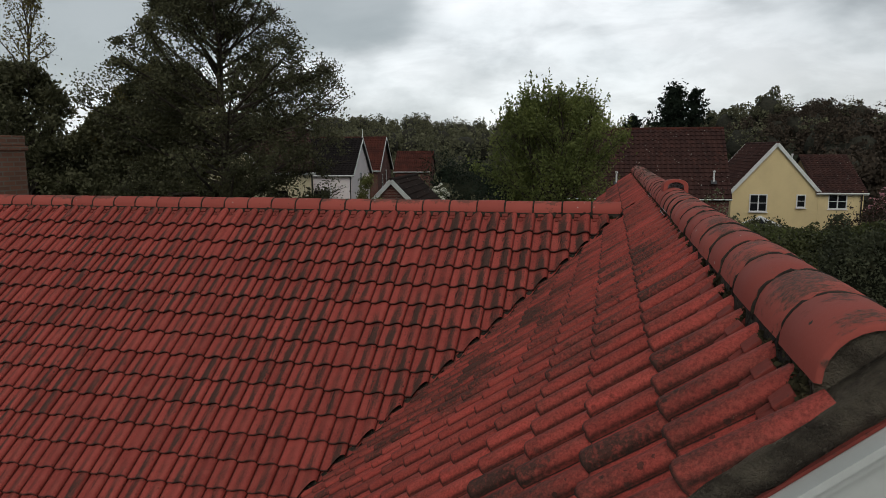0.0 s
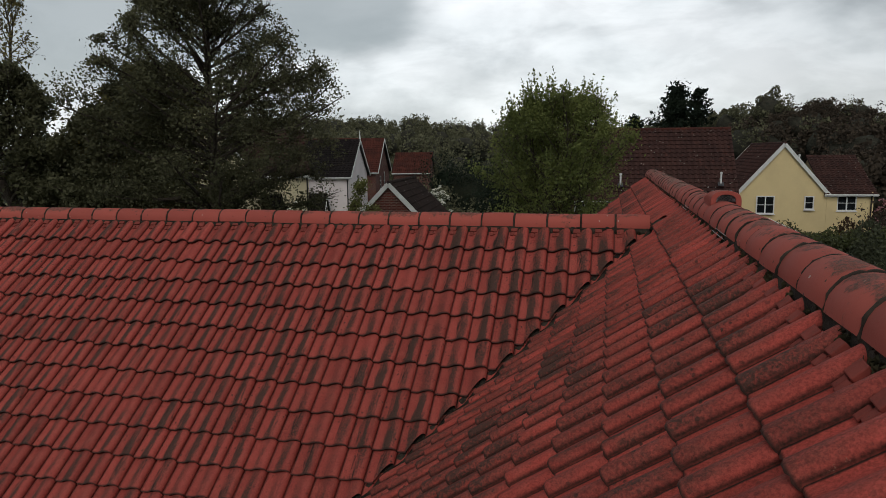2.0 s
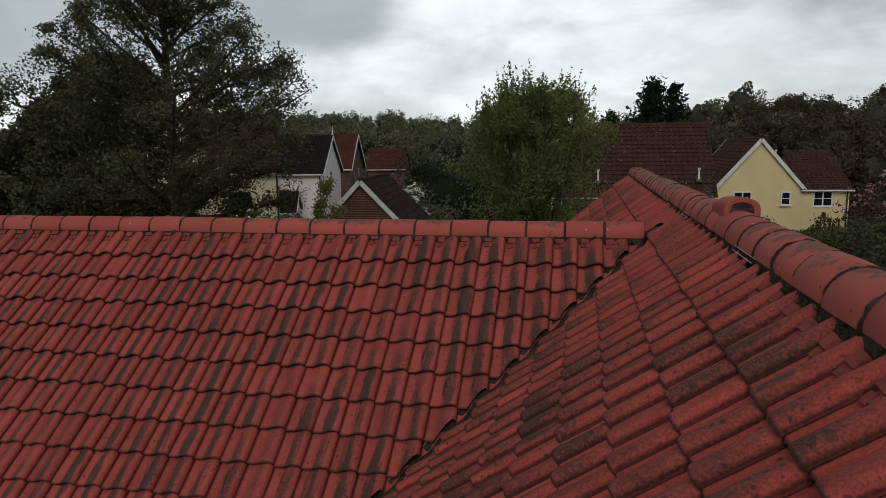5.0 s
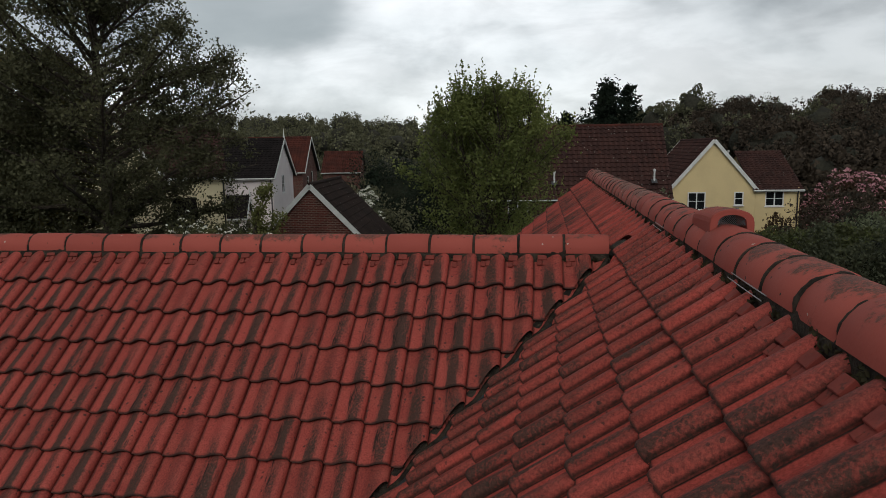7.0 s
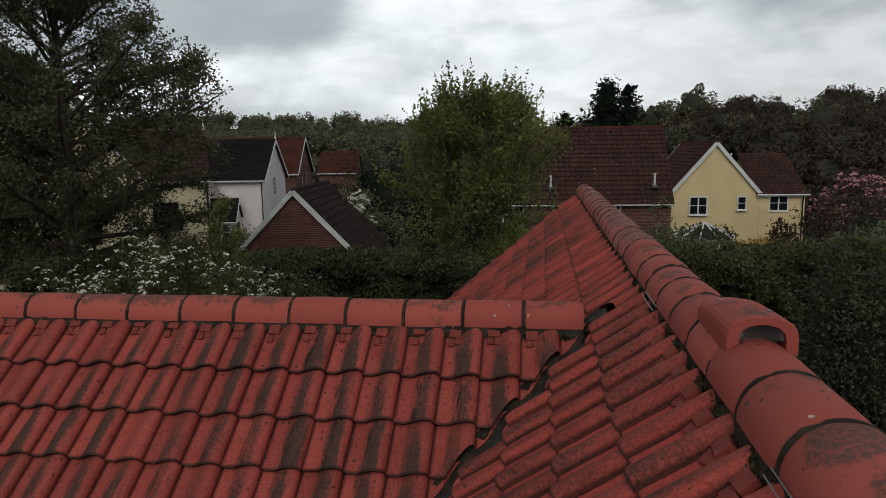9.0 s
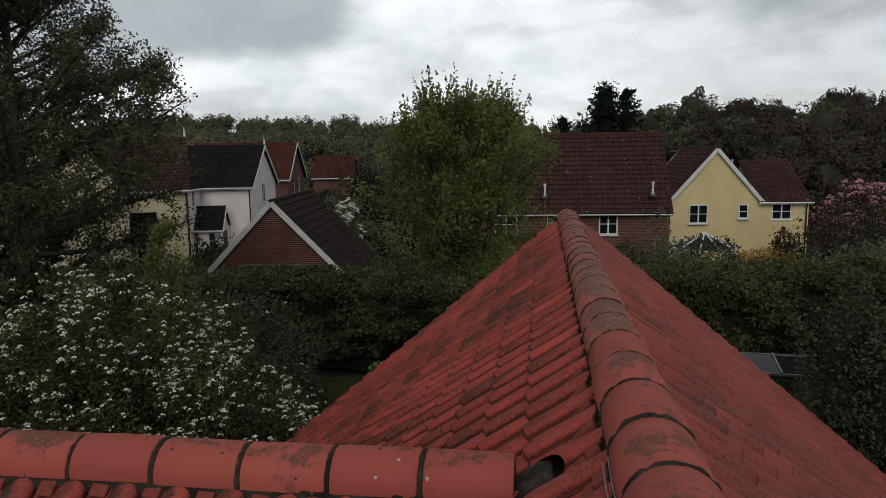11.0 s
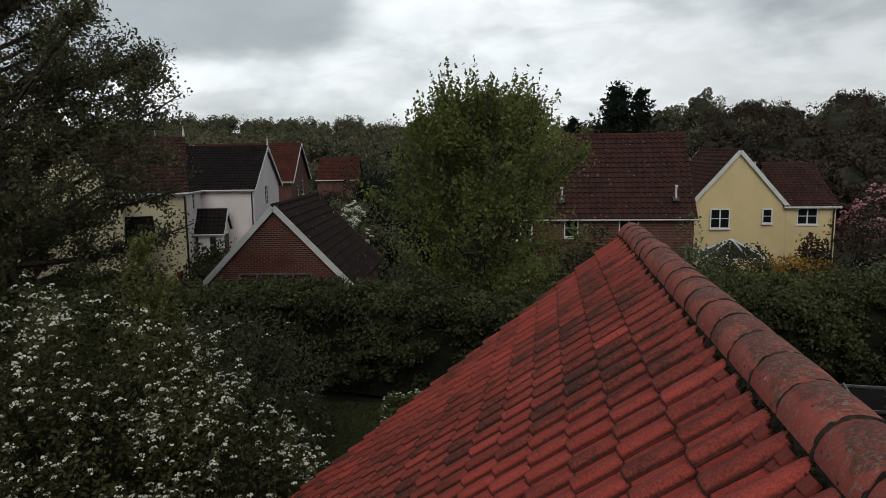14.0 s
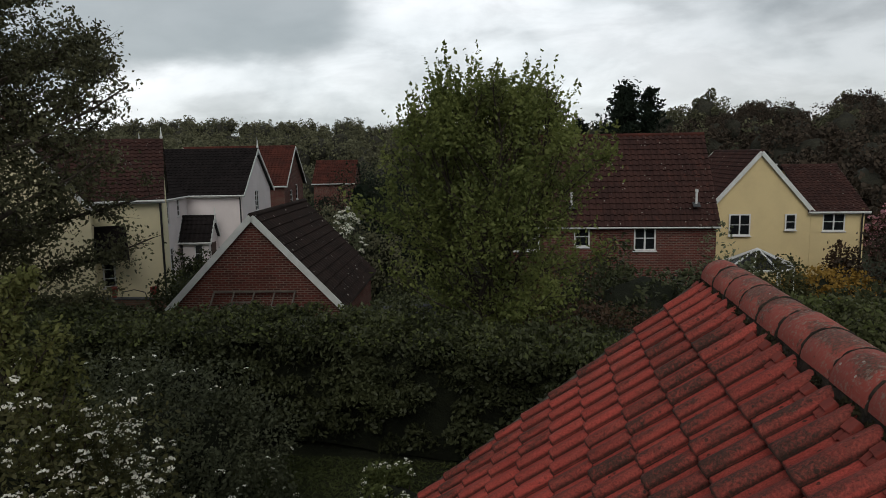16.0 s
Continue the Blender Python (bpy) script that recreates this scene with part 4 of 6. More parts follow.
def gable_prism(y_a, y_b, inset):
    bm = bmesh.new()
    xa, xb = XE + inset, 2 * RX - XE - inset
    za = 0.2
    zt = RZ - 0.2
    ze = zt - 0.848 * (RX - xa)
    pts = [(xa, za), (xb, za), (xb, ze), (RX, zt), (xa, ze)]
    f = [bm.verts.new((x, y_a, z)) for x, z in pts]
    g = [bm.verts.new((x, y_b, z)) for x, z in pts]
    bm.faces.new(f)
    bm.faces.new(g[::-1])
    for i in range(5):
        bm.faces.new((f[i], g[i], g[(i + 1) % 5], f[(i + 1) % 5]))
    bmesh.ops.recalc_face_normals(bm, faces=bm.faces[:])
    return bm


part("gable_wall", gable_prism(Y0 + 0.10, Y0 + 0.40, 0.35), M_WHITE, gable)
tagged(part("wall_north", gable_prism(Y1 - 0.42, Y1 - 0.12, 0.35), M_BRICK), "red brick far gable wall", "wall", kind="structure")
bm = bmesh.new()
box(bm, (XE + 0.35, Y0 + 0.41, 0.2), (XE + 0.65, Y1 - 0.43, EAVE + 0.05))
box(bm, (2 * RX - XE - 0.65, Y0 + 0.41, 0.2), (2 * RX - XE - 0.35, Y1 - 0.43, EAVE + 0.05))
tagged(part("wall_sides", bm, M_BRICK), "red brick side walls below the eaves", "wall", kind="structure")
bm = bmesh.new()
box(bm, (XW + 0.2, YE + 0.35, 0.2), (XE + 0.34, YE + 0.65, EAVE + 0.05))
box(bm, (XW + 0.2, 2 * CY - YE - 0.65, 0.2), (XE + 0.34, 2 * CY - YE - 0.35, EAVE + 0.05))
tagged(part("wall_wing", bm, M_BRICK), "red brick walls of the cross wing", "wall", kind="structure")
# cement filling the end of the ridge
bm = bmesh.new()
ring = [bm.verts.new((RX + 0.139 * math.cos(a), Y_RIDGE + 0.014 + 0.006 * noise.noise((a * 3, 1, 1)), MZ + 0.139 * math.sin(a))) for a in [radians(-30 + 240 * i / 20) for i in range(21)]]
back = [bm.verts.new((v.co.x, Y_RIDGE + 0.1, v.co.z)) for v in ring]
bm.faces.new(ring)
for i in range(20):
    bm.faces.new((ring[i], ring[i + 1], back[i + 1], back[i]))
bmesh.ops.recalc_face_normals(bm, faces=bm.faces[:])
part("ridge_end_cement", bm, M_CEMENT, gable)

# chimney on the wing
chim = thing("chimney_stack", pose(-9.32, 9.35, 6.34), "old brown brick chimney stack rising behind the ridge", "chimney")
part("shaft", one_box((-0.42, -0.36, -0.3), (0.42, 0.36, 1.45), None, 0.01), M_BRICK_OLD, chim)
part("band", one_box((-0.455, -0.395, 1.451), (0.455, 0.395, 1.53), None, 0.01), M_BRICK_OLD, chim)
part("top_course", one_box((-0.43, -0.37, 1.531), (0.43, 0.37, 1.69), None, 0.01), M_BRICK_OLD, chim)

# ---- neighbours' houses ----
def tiled_slope(name, length, run, rise, gauge, cover, wave, step, mat, parent, m, n_prof=4):
    """A far roof slope of interlocking tiles: x along the eaves, up the slope; waves across and a step at each course."""
    slope = math.hypot(run, rise)
    rows, cols = max(1, round(slope / gauge)), max(1, round(length / cover))
    g, c = slope / rows, length / cols
    xs = np.linspace(0, length, cols * n_prof + 1)
    w = wave * np.where((np.arange(len(xs)) % n_prof) >= n_prof / 2, 1.0, 0.0)
    vs, fs = [], []
    k = len(xs)
    up = np.array([0, run / slope, rise / slope])
    no = np.array([0, -rise / slope, run / slope])
    rng = np.random.RandomState(rows * 7 + cols)
    for r in range(rows):
        jig = np.repeat(rng.uniform(-0.006, 0.006, cols + 1), n_prof)[:k]
        for s, h in ((r * g, step), ((r + 1) * g, 0.0)):
            p = np.outer(np.ones(k), up * s) + np.outer(w + h + jig, no)
            p[:, 0] = xs
            vs.append(p)
        lo = np.outer(np.ones(k), up * (r * g)) + np.outer(w * 0 - 0.004, no)
        lo[:, 0] = xs
        vs.append(lo)
    for r in range(rows):
        b0 = r * 3 * k
        for i in range(k - 1):
            fs.append((b0 + i, b0 + i + 1, b0 + k + i + 1, b0 + k + i))
            fs.append((b0 + 2 * k + i, b0 + 2 * k + i + 1, b0 + i + 1, b0 + i))
    co = np.concatenate(vs)
    mm = np.array(m)
    co = co @ mm[:3, :3].T + mm[:3, 3]
    ob = part(name, mesh_of(name, co.tolist(), fs, mat), mat, parent)
    ob["kind"] = "stuff"
    return ob


def wall_panel(bm, width, height, openings, thick, m, z0=0.0):
    """An upright wall along x with holes; openings: (x0, x1, z0, z1)."""
    xs = sorted({0.0, width, *[v for o in openings for v in o[:2]]})
    zs = sorted({z0, height, *[v for o in openings for v in o[2:4]]})
    for xa, xb in zip(xs, xs[1:]):
        for za, zb in zip(zs, zs[1:]):
            cx, cz = (xa + xb) / 2, (za + zb) / 2
            if any(o[0] < cx < o[1] and o[2] < cz < o[3] for o in openings):
                continue
            box(bm, (xa, 0, za), (xb, thick, zb), m)


def window(parent, m, x0, x1, z0, z1, lights=2, bars=1, name="window", sill=True, frame_mat=None, fw=0.07):
    """A white casement in its opening: frame, mullions, glazing bars, panes, sill."""
    fm = frame_mat or M_UPVC
    bm = bmesh.new()
    d0, d1 = 0.02, 0.09
    for lo, hi in (((x0, d0, z0), (x1, d1, z0 + fw)), ((x0, d0, z1 - fw), (x1, d1, z1)), ((x0, d0, z0 + fw), (x0 + fw, d1, z1 - fw)), ((x1 - fw, d0, z0 + fw), (x1, d1, z1 - fw))):
        box(bm, lo, hi, m)
    win = part(name, bm, fm, parent, "white framed casement window")
    w = (x1 - x0) / lights
    for i in range(1, lights):
        part("mullion", one_box((x0 + i * w - fw * 0.55, d0 + 0.004, z0 + fw), (x0 + i * w + fw * 0.55, d1, z1 - fw), m), fm, win)
    h = (z1 - z0) / (bars + 1)
    for i in range(lights):
        for j in range(1, bars + 1):
            part("glazing_bar", one_box((x0 + i * w + fw * 0.6, d0 + 0.012, z0 + j * h - 0.018), (x0 + (i + 1) * w - fw * 0.6, d1 - 0.02, z0 + j * h + 0.018), m), fm, win)
    for i in range(lights):
        part("pane", one_box((x0 + i * w + 0.02, 0.05, z0 + 0.02), (x0 + (i + 1) * w - 0.02, 0.058, z1 - 0.02), m), M_PANE, win, "dark glass pane")
    if sill:
        part("sill", one_box((x0 - 0.05, -0.06, z0 - 0.06), (x1 + 0.05, 0.05, z0 - 0.002), m, 0.008), fm, win)
    return win


def gabled(name, label, m, length, width, base, eave, ridge, wall_mat, roof_mat, front=(), end0=(), end1=(), over=0.25, side_over=0.2, boards=True,
           gauge=0.30, cover=0.30, wave=0.045, step=0.04, fascia=True, cap=None, back_slope=True, board_w=0.17, category="house", fascia_h=0.13, far_boards=True):
    """A gabled block: ridge along local x from 0 to length, front wall at y = 0, back wall at y = width.
    front, end0, end1: windows (x0, x1, z0, z1, lights, bars) of the front wall and of the gable walls at x = 0 and x = length."""
    h = thing(name, m, label, category)
    t = 0.28
    bm = bmesh.new()
    I = Matrix.Identity(4)
    wall_panel(bm, length, eave, [o[:4] for o in front], t, I, base)
    box(bm, (0, width - t, base), (length, width, eave))
    m0 = pose(0, width - t, 0, 0, 0, -90)
    m1 = pose(length, t, 0, 0, 0, 90)
    wall_panel(bm, width - 2 * t, eave, [o[:4] for o in end0 if o[3] <= eave], t, m0, base)
    wall_panel(bm, width - 2 * t, eave, [o[:4] for o in end1 if o[3] <= eave], t, m1, base)
    for x0 in (0.0, length - t):
        a = [bm.verts.new(p) for p in ((x0, 0, eave), (x0, width, eave), (x0, width / 2, ridge - 0.06))]
        c = [bm.verts.new(p) for p in ((x0 + t, 0, eave), (x0 + t, width, eave), (x0 + t, width / 2, ridge - 0.06))]
        bm.faces.new(a[::-1])
        bm.faces.new(c)
        for i in range(3):
            bm.faces.new((a[i], a[(i + 1) % 3], c[(i + 1) % 3], c[i]))
    bmesh.ops.remove_doubles(bm, verts=bm.verts[:], dist=0.0005)
    bm.normal_update()
    part("wall", bm, wall_mat, h)
    run, rise = width / 2, ridge - eave
    k = rise / run
    for side in (0, 1):
        mm = pose(-side_over, -over, eave - k * over) if side == 0 else pose(length + side_over, width + over, eave - k * over, 0, 0, 180)
        if side == 1 and not back_slope:
            continue
        tiled_slope("roof", length + 2 * side_over, run + over, rise + k * over, gauge, cover, wave, step, roof_mat, h, mm)
    bm = bmesh.new()
    for s in (-1, 1):
        y_e = -over + 0.02 if s < 0 else width + over - 0.02
        a = [(x, y, z) for x in (-side_over + 0.02, length + side_over - 0.02) for y, z in ((y_e, eave - k * over - 0.03), (width / 2, ridge - 0.03), (width / 2, ridge - 0.10), (y_e, eave - k * over - 0.10))]
        v = [bm.verts.new(p) for p in a]
        for q in ((0, 1, 2, 3), (7, 6, 5, 4), (0, 4, 5, 1), (3, 2, 6, 7), (0, 3, 7, 4)):
            bm.faces.new([v[i] for i in q])
    bmesh.ops.recalc_face_normals(bm, faces=bm.faces[:])
    part("roof_deck", bm, M_BLACK, h)
    bm = bmesh.new()
    n = max(2, int((length + 2 * side_over) / 0.45))
    for i in range(n):
        xa = -side_over + (length + 2 * side_over) * i / n
        xb = -side_over + (length + 2 * side_over) * (i + 1) / n - 0.012
        tube(bm, [(xa, width / 2, ridge - 0.03), (xb, width / 2, ridge - 0.03)], [0.11, 0.11], 10)
    part("ridge_cap", bm, cap or roof_mat, h)["kind"] = "stuff"
    if fascia:
        part("fascia", one_box((-side_over, -over - 0.02, eave - k * over - fascia_h), (length + side_over, -over + 0.02, eave - k * over - 0.01)), M_WHITE, h)
        bm = bmesh.new()
        tube(bm, [(-side_over, -over - 0.07, eave - k * over - 0.03), (length + side_over, -over - 0.07, eave - k * over - 0.03)], [0.4 * fascia_h, 0.4 * fascia_h], 8)
        part("gutter", bm, M_WHITE, h)
    if boards:
        for x, s in ((-side_over, -1), (length + side_over, 1)):
            if s > 0 and not far_boards:
                continue
            for y_e, sy in ((-over, 1), (width + over, -1)):
                d = board_w
                p, q = Vector((x, y_e, eave - k * over - d * 0.35)), Vector((x, width / 2, ridge - d * 0.35))
                part("bargeboard", beam(p, q, 0.05, d), M_WHITE, h)
    for o in front:
        window(h, I, *o)
    for o in end0:
        window(h, m0, *o)
    for o in end1:
        window(h, m1, *o)
    return h


def pipe(parent, pts, r=0.045):
    bm = bmesh.new()
    tube(bm, pts, [r] * len(pts), 8)
    return part("drainpipe", bm, M_BLACK, parent, "black drainpipe")


def finial(parent, p, h=0.75):
    bm = bmesh.new()
    x, y, z = p
    tube(bm, [(x, y, z - 0.45), (x, y, z), (x, y, z + h * 0.15), (x, y, z + h * 0.3), (x, y, z + h)], [0.05, 0.05, 0.075, 0.05, 0.008], 8)
    return part("finial", bm, M_WHITE, parent, "pointed white finial")


# brick garage with its gable towards the hedge
G_ROT = 6.0
gar = gabled("garage", "red brick garage with dark tiled roof and white bargeboards", pose(-9.72, 31.65, 0, 0, 0, G_ROT) @ pose(2.72, 0, 0, 0, 0, 90), 6.9, 5.44, 0.3, 3.55, 6.38,
             M_BRICK, M_ROOF_DARK, side_over=0.12, over=0.22, fascia=False, gauge=0.34, cover=0.30, wave=0.018, step=0.035, board_w=0.2, category="garage", far_boards=False)
# small old greenhouse frame leaning on the garage wall
gh = thing("greenhouse_frame", pose(-9.72, 31.65, 0, 0, 0, G_ROT), "weathered grey timber lean-to greenhouse frame against the garage gable", "greenhouse")
M_OLDWOOD = mottled("weathered_grey_wood", (0.17, 0.15, 0.125), (0.12, 0.10, 0.085), 5, 40, 0.9, 0.3, 0.004)
part("top_rail", beam((-1.35, -0.12, 3.90), (1.35, -0.12, 3.90), 0.06, 0.06), M_OLDWOOD, gh)
part("bottom_rail", beam((-1.35, -1.3, 2.95), (1.35, -1.3, 2.95), 0.06, 0.06), M_OLDWOOD, gh)
for i in range(5):
    x = -1.32 + i * 0.66
    part("glazing_bar", beam((x, -0.12, 3.88), (x, -1.3, 2.97), 0.04, 0.05), M_OLDWOOD, gh)
    part("post", beam((x, -1.3, 1.0), (x, -1.3, 2.95), 0.05, 0.05, (0, 1, 0)), M_OLDWOOD, gh)
part("vent_frame", beam((-0.62, -0.50, 3.62), (0.02, -0.50, 3.62), 0.05, 0.05), M_OLDWOOD, gh)

# cream house
CR = pose(-16.55, 38.0, 0, 0, 0, 29) @ pose(-10.5, 0, 0)
cream = gabled("cream_house", "cream rendered house with brown pantile roof and white finials", CR, 10.5, 7.4, 0.0, 6.60, 9.05, M_CREAM, M_ROOF_BROWN,
               front=((8.0, 8.5, 2.85, 4.0, 1, 2),), over=0.2, side_over=0.12, boards=False, gauge=0.30, cover=0.30)
pipe(cream, [(10.40, -0.14, 6.4), (10.42, -0.08, 6.1), (10.42, -0.08, 0.2)])
finial(cream, (10.55, 3.7, 9.1), 0.55)
bm = bmesh.new()
v = [bm.verts.new(p) for p in ((7.8, -0.95, 4.10), (9.15, -0.95, 4.10), (9.0, -0.02, 5.45), (7.8, -0.02, 5.45))]
bm.faces.new(v)
bmesh.ops.solidify(bm, geom=bm.faces[:], thickness=0.06)
part("bay_roof", bm, M_ROOF_BLACK, cream, "black tiled bay roof slope")

gabled("cream_wing", "cream rendered gable wing with white bargeboards and brown roof", CR @ pose(4.62, -1.0, 0) @ pose(3.2, 0, 0, 0, 0, 90), 5.5, 6.4, 0.0, 6.33, 10.4, M_CREAM, M_ROOF_BROWN,
       over=0.15, side_over=0.15, fascia=False, far_boards=False)

# terrace wall before the cream house, with two urns and a handrail
terrace = thing("terrace_wall", pose(-16.86, 36.0, float(ground_z(-16.86, 36.0)), 0, 0, 4), "low dark brick terrace wall beside the cream house", "garden wall")
part("brickwork", one_box((-1.6, -0.12, -0.2), (1.6, 0.12, 1.72), None, 0.01), M_BRICK_OLD, terrace)
part("coping", one_box((-1.65, -0.16, 1.722), (1.65, 0.16, 1.79), None, 0.015), M_LEAD, terrace, "grey stone coping")
bm = bmesh.new()
tube(bm, [(-0.55, 0, 1.78), (-0.45, 0, 2.02), (0.0, 0, 2.12), (0.45, 0, 2.02), (0.55, 0, 1.78)], [0.02] * 5, 6)
part("handrail", bm, M_BLACK, terrace, "curved black handrail")


def urn(x):
    ob = thing("garden_urn", terrace.matrix_world @ pose(x, 0, 1.79), "brown clay urn on the terrace wall", "urn", "urns on the terrace wall")
    bm = bmesh.new()
    tube(bm, [(0, 0, 0), (0, 0, 0.05), (0, 0, 0.10), (0, 0, 0.16), (0, 0, 0.30), (0, 0, 0.40), (0, 0, 0.44)], [0.10, 0.09, 0.05, 0.09, 0.17, 0.14, 0.17], 12)
    part("bowl", bm, M_DENTIL, ob, smooth=True)


urn(-0.85)
urn(0.85)

# white house: a front block with its gable to the east, and a wing that comes forward from it
WH = pose(-20.2, 53.7, 0, 0, 0, 8.6) @ pose(-8.0, 0, 0)
white = gabled("white_house", "white rendered house with black pantile roof and white finial", WH, 8.0, 7.6, 0.0, 5.95, 8.75, M_RENDER, M_ROOF_BLACK,
               end1=((3.0, 4.0, 4.4, 5.85, 2, 3),), over=0.3, side_over=0.25)
pipe(white, [(7.9, -0.30, 5.75), (7.9, -0.08, 5.4), (7.9, -0.08, 0.2)])
finial(white, (8.2, 3.8, 8.75), 0.8)
white_wing = gabled("white_wing", "white rendered house wing with black pantile roof", WH @ pose(4.35, -7.0, 0, 0, 0, 90), 11.6, 9.4, 0.0, 5.92, 9.35, M_RENDER, M_ROOF_BLACK,
                    front=((3.2, 4.0, 4.15, 5.6, 1, 3), (5.3, 5.8, 4.5, 5.6, 1, 2), (3.4, 4.3, 0.9, 2.7, 2, 3)), boards=False, over=0.25, side_over=0.1)
finial(white_wing, (11.4, 4.7, 9.4), 0.6)
porch = gabled("porch", "small white gabled porch with black tiled roof and oak door", WH @ pose(4.55, -1.75, 0.6), 1.7, 1.74, -0.6, 2.55, 3.85, M_RENDER, M_ROOF_BLACK,
               front=((0.75, 1.3, 0.9, 2.1, 1, 1),), over=0.2, side_over=0.2, board_w=0.12, category="porch")
finial(porch, (1.9, 0.87, 3.85), 0.6)
part("door", one_box((1.685, 0.4, 0.1), (1.73, 1.3, 2.15)), M_DOOR, porch, "dark oak door")
pipe(porch, [(0.0, -0.28, 2.4), (0.0, -0.06, 2.1), (0.0, -0.06, 0.1)], 0.035)

red_house = gabled("red_brick_house", "red brick house with orange-red tiled roof", pose(-23.0, 71.6, 0, 0, 0, 8.6) @ pose(-9.9, -4.0, 0), 9.6, 8.0, -0.5, 5.9, 9.1, M_BRICK, M_ROOF_RED,
                   end1=((2.0, 2.9, 3.9, 5.2, 1, 2), (4.4, 5.3, 4.2, 5.6, 1, 2)), front=((7.6, 8.3, 3.8, 5.3, 1, 2),), over=0.3, side_over=0.3, cap=M_ROOF_RED)
far_red = gabled("far_red_roofed_house", "distant house with orange-red roof among trees", pose(-24.8, 98.3, 0, 0, 0, 8.6) @ pose(-5.0, -3.5, 0), 5.0, 7.0, 0.5, 4.9, 7.5, M_BRICK, M_ROOF_RED, over=0.3, side_over=0.2, boards=False)

# brick house with the large brown roof
brick = gabled("brick_house", "red brick house with large brown pantile roof speckled with lichen", pose(-2.6, 41.45, 0, 0, 0, 3.0), 9.55, 5.9, 0.0, 5.2, 8.95, M_BRICK, M_ROOF_BROWN,
               front=((3.45, 4.15, 4.02, 4.93, 1, 1), (6.05, 7.0, 3.85, 4.95, 2, 1), (0.8, 1.95, 3.85, 4.93, 2, 1)), over=0.22, side_over=0.12, boards=False, cap=M_ROOF_RED, wave=0.05, step=0.05, fascia_h=0.08)
flue = thing("roof_vent_pipe", pose(6.1, 42.15, 5.9), "pale vent pipe with lead flashing on the brown roof", "vent pipe")
bm = bmesh.new()
tube(bm, [(0, 0, -0.1), (0, 0, 0.50), (0, 0, 0.505), (0, 0, 0.60)], [0.05, 0.05, 0.075, 0.075], 10)
part("pipe", bm, M_UPVC, flue)
part("flashing", beam((0, -0.20, -0.14), (0, 0.10, 0.05), 0.30, 0.03), M_LEAD, flue, "grey lead flashing plate")
flue2 = copy_thing(flue, pose(0.73, 41.85, 5.85))

# yellow house: gable block and a lower wing flush with it
yellow = gabled("yellow_house", "yellow rendered house gable with white bargeboards and brown roof", pose(11.1, 50.5, 0, 0, 0, 2) @ pose(2.72, 0, 0, 0, 0, 90), 9.0, 5.44, -1.2, 4.95, 8.1,
                M_YELLOW, M_ROOF_BROWN, side_over=0.14, over=0.14, fascia=False, board_w=0.22, boards=True)
Y_M = pose(11.1, 50.5, 0, 0, 0, 2)
wing = gabled("yellow_wing", "yellow rendered wing with brown pantile roof and white gutter", Y_M @ pose(2.73, 0.0, 0), 2.75, 8.4, -1.2, 4.9, 7.2, M_YELLOW, M_ROOF_BROWN,
              front=((0.62, 1.78, 3.72, 4.74, 2, 1),), over=0.2, side_over=0.2, boards=False)
pipe(wing, [(2.55, -0.25, 4.75), (2.6, -0.08, 4.4), (2.6, -0.08, -0.5)])
# casements set into the gable front
for x0, x1, z0, z1, li in ((-1.55, -0.42, 3.5, 4.68, 2), (1.38, 1.96, 3.8, 4.68, 1)):
    window(yellow, Matrix.Identity(4) @ (pose(2.72, 0, 0, 0, 0, 90).inverted() @ pose(0, -0.105, 0)), x0, x1, z0, z1, li, 1)
flue3 = copy_thing(flue, Y_M @ pose(1.55, 2.2, 6.75) @ pose(0, 0, 0))

# conservatory with white ribs
cons = thing("conservatory", pose(8.55, 41.6, 2.85, 0, 0, 14), "white ribbed glass conservatory roof beside the houses", "conservatory")
for i in range(10):
    a = radians(-160 + i * 36)
    part("rib", beam((0, 0, 1.15), (1.55 * math.cos(a), 1.55 * math.sin(a), 0.45), 0.06, 0.06), M_UPVC, cons)
bm = bmesh.new()
apex = bm.verts.new((0, 0, 1.12))
ring = [bm.verts.new((1.5 * math.cos(radians(-160 + i * 36)), 1.5 * math.sin(radians(-160 + i * 36)), 0.43)) for i in range(10)]
for i in range(10):
    bm.faces.new((apex, ring[i], ring[(i + 1) % 10]))
bmesh.ops.solidify(bm, geom=bm.faces[:], thickness=0.02)
part("roof_glass", bm, M_PANE, cons, "grey glass roof panes")
bm = bmesh.new()
tube(bm, [(1.5 * math.cos(radians(-160 + i * 36)), 1.5 * math.sin(radians(-160 + i * 36)), 0.40) for i in range(11)], [0.05] * 11, 6)
part("eaves_rail", bm, M_UPVC, cons)
for i in range(10):
    a = radians(-160 + i * 36)
    part("post", beam((1.5 * math.cos(a), 1.5 * math.sin(a), -2.9), (1.5 * math.cos(a), 1.5 * math.sin(a), 0.4), 0.06, 0.06, (0, 1, 0)), M_UPVC, cons)

